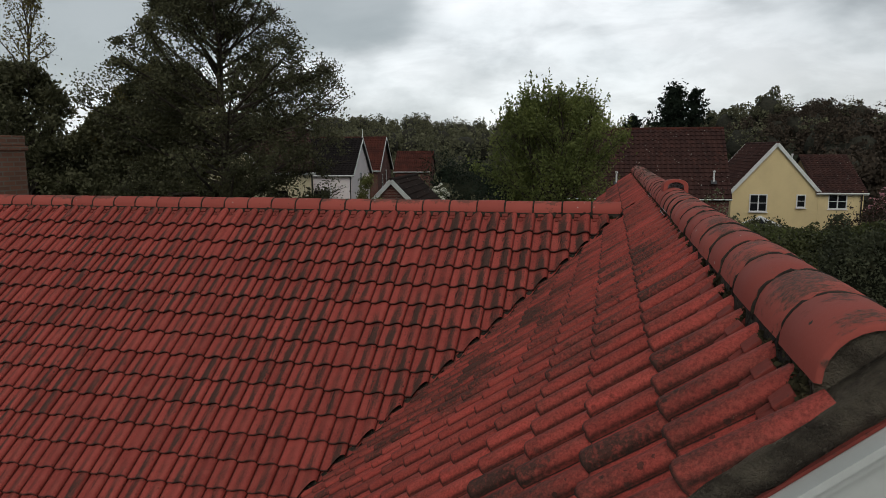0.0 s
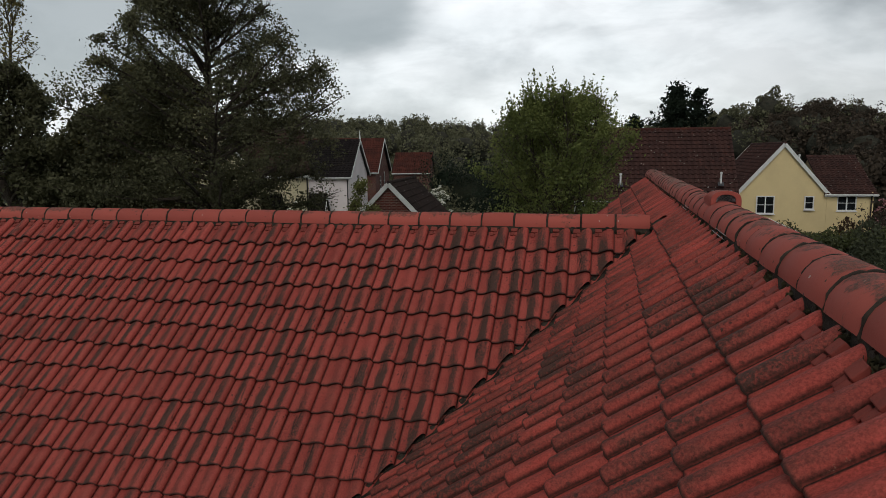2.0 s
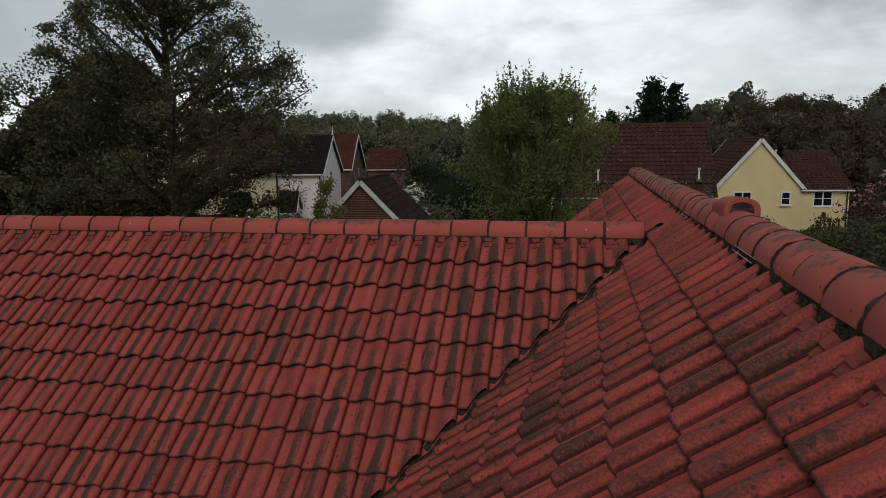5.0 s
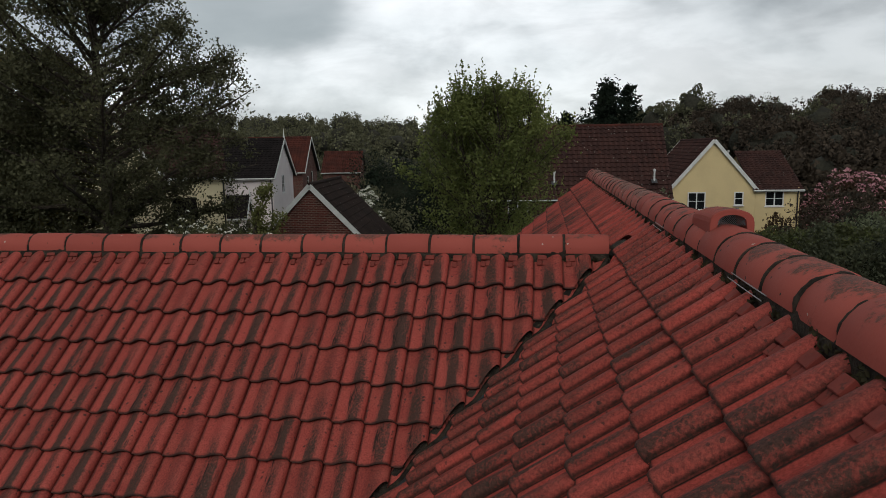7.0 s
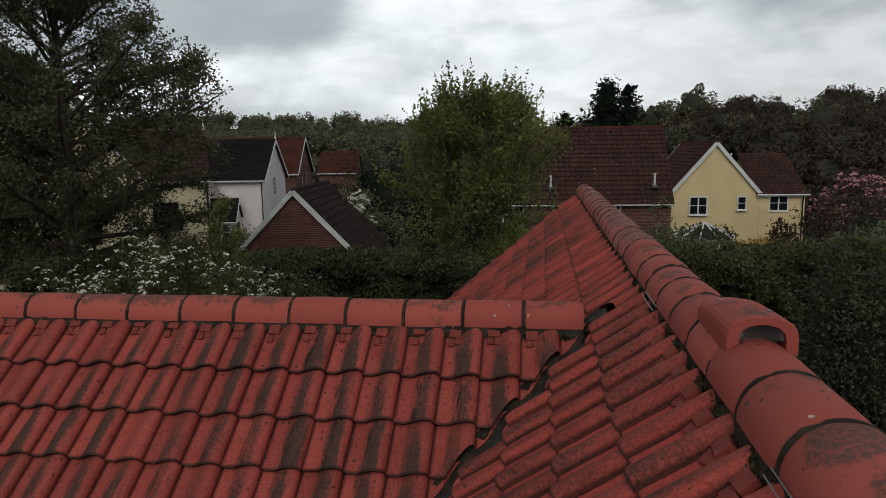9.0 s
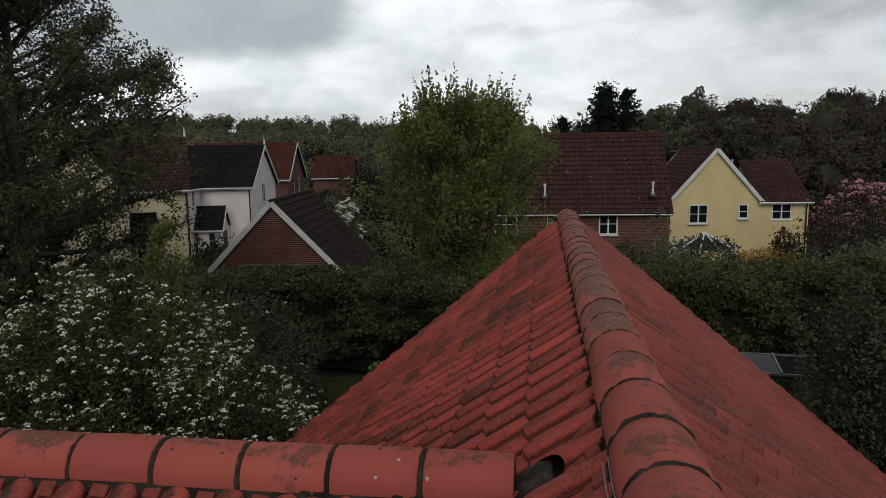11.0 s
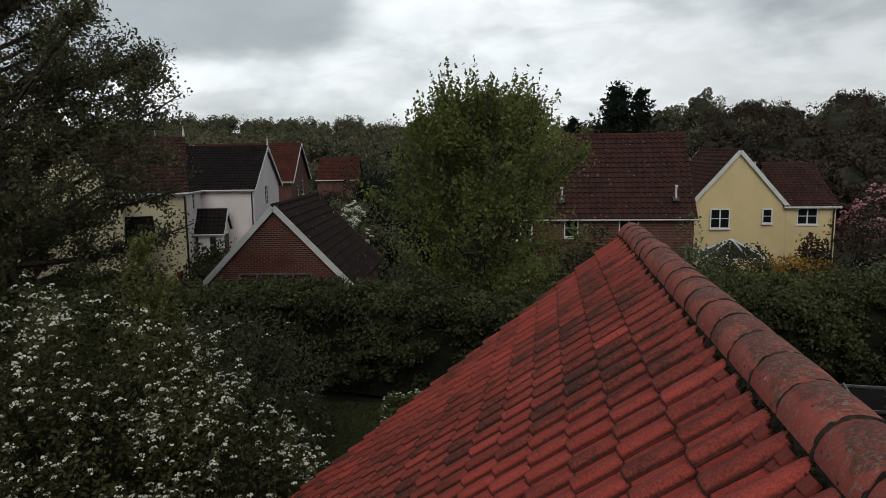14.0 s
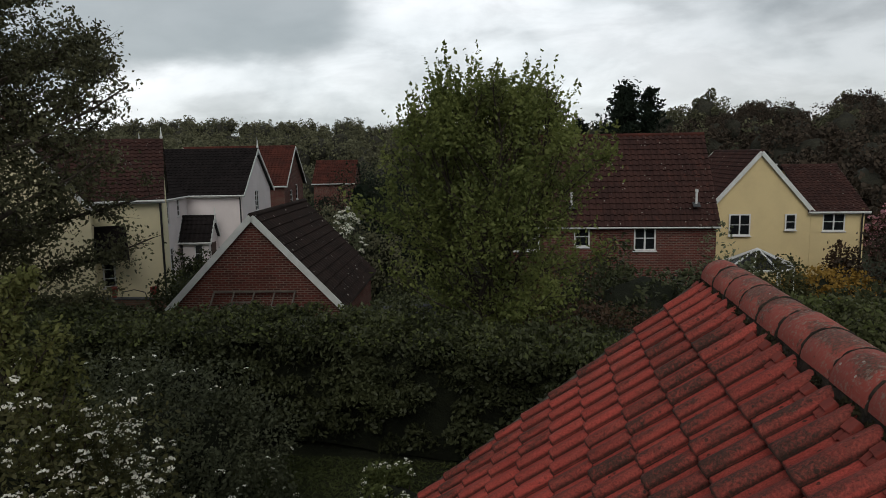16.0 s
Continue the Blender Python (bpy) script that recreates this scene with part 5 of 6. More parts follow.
# garden shed roof and the glazed frame beyond the east slope
shed = gabled("garden_shed", "small shed with grey felt roof behind the hedge", pose(-4.2, 27.0, 0, 0, 0, 20), 2.4, 1.8, 1.0, 3.6, 4.25, M_DOOR, M_LEAD, over=0.12, side_over=0.12, boards=False, fascia=False, wave=0.0, step=0.004, category="shed")
cf = thing("glazed_garden_frame", pose(5.25, 20.6, 3.35, 0, 0, -6) @ Matrix.Diagonal((0.62, 0.62, 0.7, 1)), "grey glazed garden frame with open light beside shrubs", "cold frame")
part("roof_panel", one_box((-0.9, -0.7, 0.62), (1.3, 0.8, 0.67), pose(0, 0, 0, 7, 0, 0), 0.01), M_ROOF_BLACK, cf, "grey corrugated roof sheet")
part("glass_light", one_box((-0.85, -0.65, 0.70), (0.1, 0.75, 0.72), pose(0, 0, 0, 7, 0, 0)), M_PANE, cf, "glass light")
for p, q in (((-0.9, -0.7, 0.62), (1.3, -0.7, 0.62)), ((-0.9, 0.8, 0.80), (1.3, 0.8, 0.80)), ((-0.9, -0.7, 0.62), (-0.9, 0.8, 0.80)), ((0.12, -0.7, 0.66), (0.12, 0.8, 0.84))):
    part("rail", beam(p, q, 0.05, 0.06), M_GREY, cf)
for x in (-0.88, 1.27):
    for y in (-0.68, 0.78):
        part("leg", beam((x, y, -0.9), (x, y, 0.62), 0.06, 0.06, (0, 1, 0)), M_GREY, cf)

# gravel drive beyond the garage
gxs, gys = np.linspace(-8.6, -4.4, 13), np.linspace(36, 46, 21)
vv = [(x + 0.5 * math.sin(y * 0.9), y, float(ground_z(x, y)) + 0.06) for y in gys for x in gxs]
ff = [(j * 13 + i, j * 13 + i + 1, (j + 1) * 13 + i + 1, (j + 1) * 13 + i) for j in range(20) for i in range(12)]
tagged(new("road", mesh_of("road", vv, ff, M_GRAVEL)), "tan gravel drive between the houses", "drive", kind="structure")

# ---- foliage ----
def leaves_mesh(name, P, size, mat, rs, aspect=0.55, lift=0.0, spread=0.45):
    """Many small pointed leaves, one quad each, at the points P."""
    P = np.asarray(P, np.float32)
    n = len(P)
    d = rs.normal(size=(n, 3)).astype(np.float32)
    d[:, 2] = d[:, 2] * (1 - lift) + lift * 0.8
    d /= np.linalg.norm(d, axis=1, keepdims=True) + 1e-6
    e = np.cross(d, rs.normal(size=(n, 3)).astype(np.float32))
    e /= np.linalg.norm(e, axis=1, keepdims=True) + 1e-6
    s = (size * (1 - spread + 2 * spread * rs.rand(n))).astype(np.float32)[:, None]
    q = np.stack([P - d * s * 0.5, P + e * s * 0.5 * aspect, P + d * s * 0.5, P - e * s * 0.5 * aspect], 1).reshape(-1, 3)
    me = bpy.data.meshes.new(name)
    me.vertices.add(4 * n)
    me.vertices.foreach_set("co", q.ravel())
    me.loops.add(4 * n)
    me.loops.foreach_set("vertex_index", np.arange(4 * n, dtype=np.int32))
    me.polygons.add(n)
    me.polygons.foreach_set("loop_start", np.arange(0, 4 * n, 4, dtype=np.int32))
    me.materials.append(mat)
    me.update(calc_edges=True)
    return me


def lumpy_points(rs, n, centre, radii, lumps=40, shell=0.35, low=-0.6, lump_r=0.28):
    """Points in leafy clumps spread over an ellipsoid, thicker towards the outside."""
    d = rs.normal(size=(lumps, 3))
    d /= np.linalg.norm(d, axis=1, keepdims=True)
    d = d[d[:, 2] > low]
    c = d * (1 - shell * rs.rand(len(d), 1) ** 1.5) * (0.84 + 0.24 * rs.rand(len(d), 1))
    k = rs.randint(0, len(c), n)
    o = rs.normal(size=(n, 3))
    o /= np.linalg.norm(o, axis=1, keepdims=True)
    o *= lump_r * (0.6 + 0.5 * rs.rand(n, 1)) * (0.55 + 0.9 * rs.rand(len(c), 1))[k]
    return (c[k] + o) * np.asarray(radii) + np.asarray(centre)


def core_blob(centre, radii, seed, scale=0.8):
    bm = bmesh.new()
    bmesh.ops.create_icosphere(bm, subdivisions=3, radius=1.0)
    for v in bm.verts:
        k = scale * (1 + 0.28 * noise.noise(v.co * 1.9 + Vector((seed, 0, 0))))
        v.co = Vector((v.co.x * radii[0] * k + centre[0], v.co.y * radii[1] * k + centre[1], v.co.z * radii[2] * k + centre[2]))
    return bm


def shrub(name, label, category, x, y, radii, top, n, leaf, mat, seed, lumps=50, core=0.72, flowers=0, petal=None, petal_size=0.06, group="", lump_r=0.28, stems=5):
    rs = np.random.RandomState(seed)
    g = float(ground_z(x, y))
    ob = thing(name, pose(x, y, g), label, category, group)
    cz = top - g - radii[2]
    # solid dark body, coloured as the shade behind the leaves
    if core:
        part("shade_core", core_blob((0, 0, cz), radii, seed, core), M_CORE, ob, smooth=True)
    bm = bmesh.new()
    for i in range(stems):
        a = 6.283 * i / max(1, stems) + rs.rand()
        e = (radii[0] * 0.6 * math.cos(a), radii[1] * 0.6 * math.sin(a), cz + 0.4 * radii[2])
        tube(bm, [(0.1 * math.cos(a), 0.1 * math.sin(a), -0.1), (e[0] * 0.4, e[1] * 0.4, e[2] * 0.5), e], [0.05, 0.035, 0.01], 5)
    part("stems", bm, M_BARK, ob)
    P = lumpy_points(rs, n, (0, 0, cz), radii, lumps, lump_r=lump_r)
    P = P[P[:, 2] > 0.02]
    part("foliage", leaves_mesh("foliage", P, leaf, mat, rs), mat, ob)
    if flowers:
        far_out = np.linalg.norm((P - (0, 0, cz)) / np.asarray(radii), axis=1)
        k = np.nonzero(far_out > np.quantile(far_out, 0.55))[0]
        heads = P[rs.choice(k, min(flowers, len(k)), replace=False)]
        flowers = len(heads)
        heads = heads + (heads - (0, 0, cz)) / np.asarray(radii) * 0.05
        o = np.clip(rs.normal(size=(flowers * 14, 2)) * 0.30, -0.6, 0.6) * petal_size
        F = np.repeat(heads, 14, 0) + np.column_stack([o, petal_size * 0.25 - 0.9 * (o ** 2).sum(1) / petal_size])
        part("blossom", leaves_mesh("blossom", F, petal_size * 0.34, petal, rs, 0.9, 0.85), petal, ob, "clusters of small pale flowers")
    return ob


def tree(name, label, x, y, height, spread_at, trunk_r, seed, mat, leaf, limbs=26, subs=9, per_sub=26, first=0.18, rise=(10, 55), stray=0.22, droop=0.0, stems=1, kind="tree", wob=0.25, bend=0.25, jitter=0.35, group="", shoots=0, thin=0.0):
    """A tapered trunk with limbs, side branches and leaves in tufts along them. spread_at(h): crown radius at the fraction h of the height."""
    rs = np.random.RandomState(seed)
    g = float(ground_z(x, y))
    ob = thing(name, pose(x, y, g), label, kind, group)
    bm = bmesh.new()
    P = []
    for st in range(stems):
        a0 = 6.283 * st / stems + 0.7
        lean = 0.0 if stems == 1 else spread_at(0.7) * 0.5
        top = np.array([lean * math.cos(a0), lean * math.sin(a0), height * (1 - 0.12 * rs.rand() * (stems > 1))])
        n = 9
        ts = np.linspace(0, 1, n)
        trunk = np.outer(ts, top)
        trunk[:, :2] *= ts[:, None] ** 0.6 if stems > 1 else 1
        trunk[1:-1, :2] += rs.normal(size=(n - 2, 2)) * wob * (0.4 + ts[1:-1, None])
        r_st = trunk_r / math.sqrt(stems)
        tube(bm, [(*trunk[0][:2], -0.3)] + [tuple(p) for p in trunk[1:]], [r_st * 1.25] + [r_st * (1 - 0.93 * t) + 0.008 for t in ts[1:]], 8)
        m_limbs = max(4, limbs // stems)
        for i in range(m_limbs):
            h = first + (0.985 - first) * ((i + rs.rand()) / m_limbs) ** 0.9
            p0 = np.array([np.interp(h, ts, trunk[:, k]) for k in range(3)])
            az = i * 2.39996 + rs.normal() * 0.35 + st
            el = radians(rise[0] + (rise[1] - rise[0]) * h + rs.normal() * 8)
            ln = spread_at(h) / max(0.45, math.cos(el)) * (1 - jitter + 1.25 * jitter * rs.rand())
            d = np.array([math.cos(az) * math.cos(el), math.sin(az) * math.cos(el), math.sin(el)])
            pts = [p0]
            m = 6
            for j in range(m):
                d = d + np.array([0, 0, bend * 0.12 - droop * 0.12]) + rs.normal(size=3) * 0.09
                d /= np.linalg.norm(d)
                nxt = pts[-1] + d * ln / m
                if np.hypot(nxt[0], nxt[1]) > spread_at(min(1, nxt[2] / height)) * 1.05 + 0.1 or nxt[2] > height * 1.02:
                    nxt = pts[-1] + (nxt - pts[-1]) * 0.12
                pts.append(nxt)
            r0 = r_st * (1 - 0.9 * h) * 0.42 + 0.008
            tube(bm, [tuple(p) for p in pts], [r0 * (1 - 0.85 * j / m) + 0.003 for j in range(m + 1)], 5, False)
            pts = np.array(pts)
            for s in range(subs):
                f = 0.25 + 0.75 * (s + rs.rand()) / subs
                q = np.array([np.interp(f, np.linspace(0, 1, m + 1), pts[:, k]) for k in range(3)])
                dd = rs.normal(size=3) * np.array([1, 1, 0.6]) + d * 0.7 + np.array([0, 0, 0.25 - droop])
                dd /= np.linalg.norm(dd)
                sl = ln * (0.16 + 0.22 * rs.rand()) * (1.15 - 0.5 * f)
                e = q + dd * sl
                if np.hypot(e[0], e[1]) > spread_at(min(1, max(0, e[2]) / height)) + 0.15 or e[2] > height * 1.03:
                    e = q + (e - q) * 0.35
                tube(bm, [tuple(q), tuple(e)], [r0 * 0.28 * (1 - f * 0.6) + 0.003, 0.002], 3, False)
                k = max(3, int(per_sub * (0.5 + rs.rand()) * (1 - thin * h)))
                w = rs.rand(k, 1)
                P.append(q + (e - q) * (0.15 + 0.95 * w) + rs.normal(size=(k, 3)) * stray * (0.35 + 0.65 * w))
    part("trunk", bm, M_BARK, ob)
    P = np.concatenate(P)
    hh = np.clip(P[:, 2] / height, 0, 1)
    lim = np.interp(hh, np.linspace(0, 1, 41), [spread_at(v) for v in np.linspace(0, 1, 41)])
    az = np.arctan2(P[:, 1], P[:, 0])
    lim = lim * (1.0 + 0.16 * np.sin(az * 5 + P[:, 2] * 1.7) + 0.10 * np.sin(az * 9 - P[:, 2] * 3.1)) + 0.25 * rs.rand(len(P))
    P = P[(np.hypot(P[:, 0], P[:, 1]) < lim) & (P[:, 2] < height * (1.0 + 0.05 * rs.rand(len(P))))]
    if shoots:
        # upright leafy shoots that stand out of the crown
        outer = P[(P[:, 2] / height) > 0.55]
        S = [P]
        for q in outer[rs.choice(len(outer), shoots, replace=False)]:
            ln = rs.uniform(0.2, 0.75) * (1.7 if rs.rand() < 0.2 else 1.0)
            out = np.array([q[0], q[1], 0]) / (np.hypot(q[0], q[1]) + 0.5)
            d = out * rs.uniform(0.05, 0.4) + np.array([0, 0, 1.0]) + rs.normal(size=3) * 0.12
            d /= np.linalg.norm(d)
            k = int(34 * ln)
            w = rs.rand(k, 1)
            S.append(q + d * ln * w + rs.normal(size=(k, 3)) * 0.075 * (1.15 - w))
        P = np.concatenate(S)
    part("crown", leaves_mesh("crown", P, leaf, mat, rs), mat, ob)
    return ob


def hedge(name, label, x0, x1, y_at, depth, top_at, n, leaf, mats, seed, base=None):
    """A long clipped-once, grown-out hedge: leaf clumps over a bumpy body."""
    rs = np.random.RandomState(seed)
    xm, ym = (x0 + x1) / 2, y_at((x0 + x1) / 2)
    ob = thing(name, pose(xm, ym, float(ground_z(xm, ym))), label, "hedge")
    inv = ob.matrix_world.inverted()
    # bumpy dark body under the leaves, painted as the hedge's inner shade
    bm = bmesh.new()
    nx_, rows = int((x1 - x0) / 0.35), []
    for i in range(nx_ + 1):
        x = x0 + (x1 - x0) * i / nx_
        yf, t, g = y_at(x), top_at(x), float(ground_z(x, y_at(x)))
        row = []
        for a, b in ((0.75, 0.0), (0.55, 0.35), (0.5, 0.7), (0.65, 0.90), (0.5 * depth, 0.94), (depth - 0.5, 0.88), (depth - 0.5, 0.0)):
            p = Vector((x, yf + a, g + (t - g) * b))
            p += Vector((0, 1, 0.5)) * 0.10 * noise.noise(p * 1.1)
            row.append(bm.verts.new(inv @ p))
        rows.append(row)
    for r0, r1 in zip(rows, rows[1:]):
        for k in range(len(r0) - 1):
            bm.faces.new((r0[k], r1[k], r1[k + 1], r0[k + 1]))
    bm.faces.new(rows[0])
    bm.faces.new(rows[-1][::-1])
    bmesh.ops.recalc_face_normals(bm, faces=bm.faces[:])
    part("shade_core", bm, M_CORE, ob, smooth=True)
    # clumps on the face, the top and the back
    lumps = int((x1 - x0) * 44)
    lx = rs.uniform(x0, x1, lumps)
    side = rs.rand(lumps)
    yf = np.array([y_at(v) for v in lx])
    t = np.array([top_at(v) for v in lx])
    g = ground_z(lx, yf)
    fz = rs.rand(lumps) ** 0.8
    bulge = np.array([noise.noise((a * 1.1, b * 2.6, seed)) + 0.6 * noise.noise((a * 2.7, b * 5.0, seed + 3)) for a, b in zip(lx, fz)])
    yf = yf + 0.32 * bulge
    C = np.stack([lx, np.where(side < 0.6, yf + 0.16 + 0.34 * rs.rand(lumps) + 0.3 * (fz < 0.15), yf + 0.2 + (depth - 0.4) * rs.rand(lumps)),
                  np.where(side < 0.6, g + (t - g) * (0.08 + 0.88 * fz), t - 0.18 + 0.12 * rs.rand(lumps))], 1)
    k = rs.randint(0, lumps, n)
    o = rs.normal(size=(n, 3))
    o /= np.linalg.norm(o, axis=1, keepdims=True)
    o[:, 2] = np.abs(o[:, 2]) * 1.1 - 0.35
    P = C[k] + o * (0.14 + 0.30 * rs.rand(lumps, 1))[k] * (0.6 + 0.5 * rs.rand(n, 1))
    mm = np.array(inv)
    P = P @ mm[:3, :3].T + mm[:3, 3]
    tips = (P[:, 2] > (t[k] - ob.location.z - 0.16)) & (rs.rand(n) < 0.22)
    part("foliage", leaves_mesh("foliage", P[~tips], leaf, mats[0], rs), mats[0], ob)
    part("young_growth", leaves_mesh("young_growth", P[tips], leaf, mats[1], rs), mats[1], ob, "lighter green young shoots")
    return ob


# the tall hedge behind the garden
hedge("garden_hedge", "tall dense dark green hedge with lighter young tips", -13.5, 2.2, lambda x: 22.2 + 0.25 * math.sin(x * 0.9) - 0.01 * x, 2.3,
      lambda x: 5.00 + 0.16 * noise.noise((x * 0.7, 2, 0)) + 0.10 * noise.noise((x * 2.1, 5, 0)) - 0.10 * max(0, x + 2), 125000, 0.092, (M_LEAF_HEDGE, M_LEAF_LIGHT), 5)
hedge("side_hedge", "broad dark hedge beyond the far slope of the roof", 2.6, 15.5, lambda x: 23.6 + 0.3 * math.sin(x), 3.0,
      lambda x: 5.0 + 0.35 * noise.noise((x * 0.5, 7, 0)) + 0.2 * noise.noise((x * 1.7, 3, 0)), 64000, 0.105, (M_LEAF_SIDE, M_LEAF_LIGHT), 6)

# white-flowering shrubs beside the house
shrub("viburnum_shrub", "large shrub covered in flat white flower heads", "shrub", -6.6, 16.4, (2.4, 2.0, 2.7), 6.25, 66000, 0.062, M_LEAF_SHRUB, 21, 190, 0.62, 1700, M_PETAL, 0.085, lump_r=0.19)
shrub("viburnum_shrub", "lower white-flowering shrub against the house", "shrub", -4.75, 16.6, (1.6, 1.5, 1.9), 4.9, 34000, 0.062, M_LEAF_SHRUB, 22, 120, 0.58, 900, M_PETAL, 0.085, lump_r=0.24)
shrub("viburnum_shrub", "white-flowering shrub with pale upright shoots", "shrub", -8.4, 14.8, (1.8, 1.7, 2.5), 5.7, 34000, 0.062, M_LEAF_SHRUB, 23, 120, 0.6, 800, M_PETAL, 0.085, lump_r=0.26)
tree("young_pear_tree", "slender young tree with pale green leaves and white blossom", -5.55, 17.0, 5.9, lambda h: 0.75 * (1 - h) + 0.25, 0.05, 31, M_LEAF_PEAR, 0.062, limbs=30, subs=8, per_sub=34, first=0.35, rise=(45, 75), stray=0.08)
shrub("small_white_bush", "small rounded bush with tiny white flowers", "shrub", -2.45, 19.5, (0.55, 0.5, 0.6), 3.95, 5000, 0.07, M_LEAF_LIGHT, 24, 30, 0.6, 160, M_PETAL, 0.05)

shrub("philadelphus_shrub", "grey-green arching shrub with a few white flowers before the hedge", "shrub", -6.0, 20.3, (1.5, 1.1, 1.7), 5.25, 16000, 0.065, M_LEAF_SAGE_DARK, 25, 70, 0.5, 90, M_PETAL, 0.07, lump_r=0.3)

# the uncut lawn between the house and the hedge
rs = np.random.RandomState(17)
P = np.column_stack([rs.uniform(-7.0, 1.5, 60000), rs.uniform(16.4, 22.6, 60000), np.zeros(60000)])
keep_it = np.array([noise.noise((a * 0.8, b * 0.8, 2)) + 0.5 * noise.noise((a * 3, b * 3, 7)) for a, b in P[:, :2]]) > rs.uniform(-0.9, 0.5, len(P))
P = P[keep_it]
P[:, 2] = ground_z(P[:, 0], P[:, 1]) + 0.03
tagged(new("lawn_grass", leaves_mesh("lawn_grass", P, 0.11, M_BLADE, rs, 0.14, 0.75)), "rough dark green uncut lawn grass", "grass", kind="stuff")

# shrubs on the far side of the house
shrub("grey_leaved_shrub", "large grey-green shrub with pale seed heads", "shrub", 6.7, 18.1, (1.75, 1.5, 2.6), 6.6, 34000, 0.075, M_LEAF_SAGE_DARK, 41, 70, 0.66, 200, M_LEAF_SAGE, 0.09)
shrub("laurel_shrub", "dark glossy shrub beneath the eaves", "shrub", 7.2, 13.4, (1.1, 1.8, 1.8), 4.2, 14000, 0.1, M_LEAF_HEDGE, 42, 50, 0.68)
shrub("laurel_shrub", "dark green spreading shrub beside the side hedge", "shrub", 10.0, 19.5, (2.4, 1.9, 2.4), 5.6, 26000, 0.09, M_LEAF_HEDGE, 43, 70, 0.7)

# trees
def curve(*pts):
    """A crown's radius over its height, by straight steps between (height, radius) pairs."""
    hs, rs_ = [p[0] for p in pts], [p[1] for p in pts]
    return lambda h: float(np.interp(h, hs, rs_))


tree("ash_tree", "tall dark broad-crowned tree with airy branches above the hedge", -13.55, 23.5, 14.2, curve((0, 2.2), (0.12, 3.4), (0.20, 4.6), (0.28, 5.0), (0.42, 4.7), (0.54, 4.8), (0.60, 4.0), (0.67, 3.0), (0.76, 2.2), (0.88, 1.4), (1, 0.4)), 0.24, 51, M_LEAF_TREE, 0.095,
     limbs=120, subs=16, per_sub=160, first=0.13, rise=(-6, 55), stray=0.20, wob=0.06, jitter=0.28, thin=0.62)
tree("poplar_tree", "fresh green multi-stemmed tree with upright shoots", -1.6, 26.1, 7.4, curve((0, 0.5), (0.16, 0.9), (0.28, 1.9), (0.42, 2.65), (0.62, 2.85), (0.80, 2.7), (0.90, 2.2), (1, 1.3)), 0.17, 52, M_LEAF_WILLOW, 0.092,
     limbs=150, subs=10, per_sub=40, first=0.20, rise=(18, 66), stray=0.17, stems=6, wob=0.12, jitter=0.34, shoots=900)
tree("oak_tree", "broad oak with bronze young leaves", -18.3, 27.2, 9.5, curve((0, 2.6), (0.3, 3.4), (0.6, 3.6), (0.85, 2.9), (1, 1.2)), 0.3, 53, M_LEAF_OAK, 0.14, limbs=56, subs=11, per_sub=84, first=0.2, rise=(5, 60), stray=0.26)
tree("sycamore_tree", "dark dense tree in the neighbouring garden", -22.4, 23.3, 8.4, curve((0, 2.6), (0.4, 3.6), (0.7, 3.2), (1, 0.9)), 0.25, 54, M_LEAF_TREE, 0.15, limbs=52, subs=11, per_sub=96, first=0.06, rise=(0, 55), stray=0.25)
tree("birch_tree", "tall thin tree with pale young leaves", -24.0, 25.5, 12.6, curve((0, 0.8), (0.4, 1.9), (0.7, 1.8), (1, 0.5)), 0.16, 55, M_LEAF_OAK, 0.12, limbs=40, subs=8, per_sub=15, first=0.3, rise=(15, 65), stray=0.2)
tree("sycamore_tree", "dark rounded tree beyond the chimney", -18.6, 24.4, 7.0, curve((0, 2.8), (0.4, 3.4), (0.7, 2.8), (1, 1.0)), 0.2, 56, M_LEAF_TREE, 0.15, limbs=46, subs=11, per_sub=96, first=0.05, rise=(-5, 55), stray=0.24)

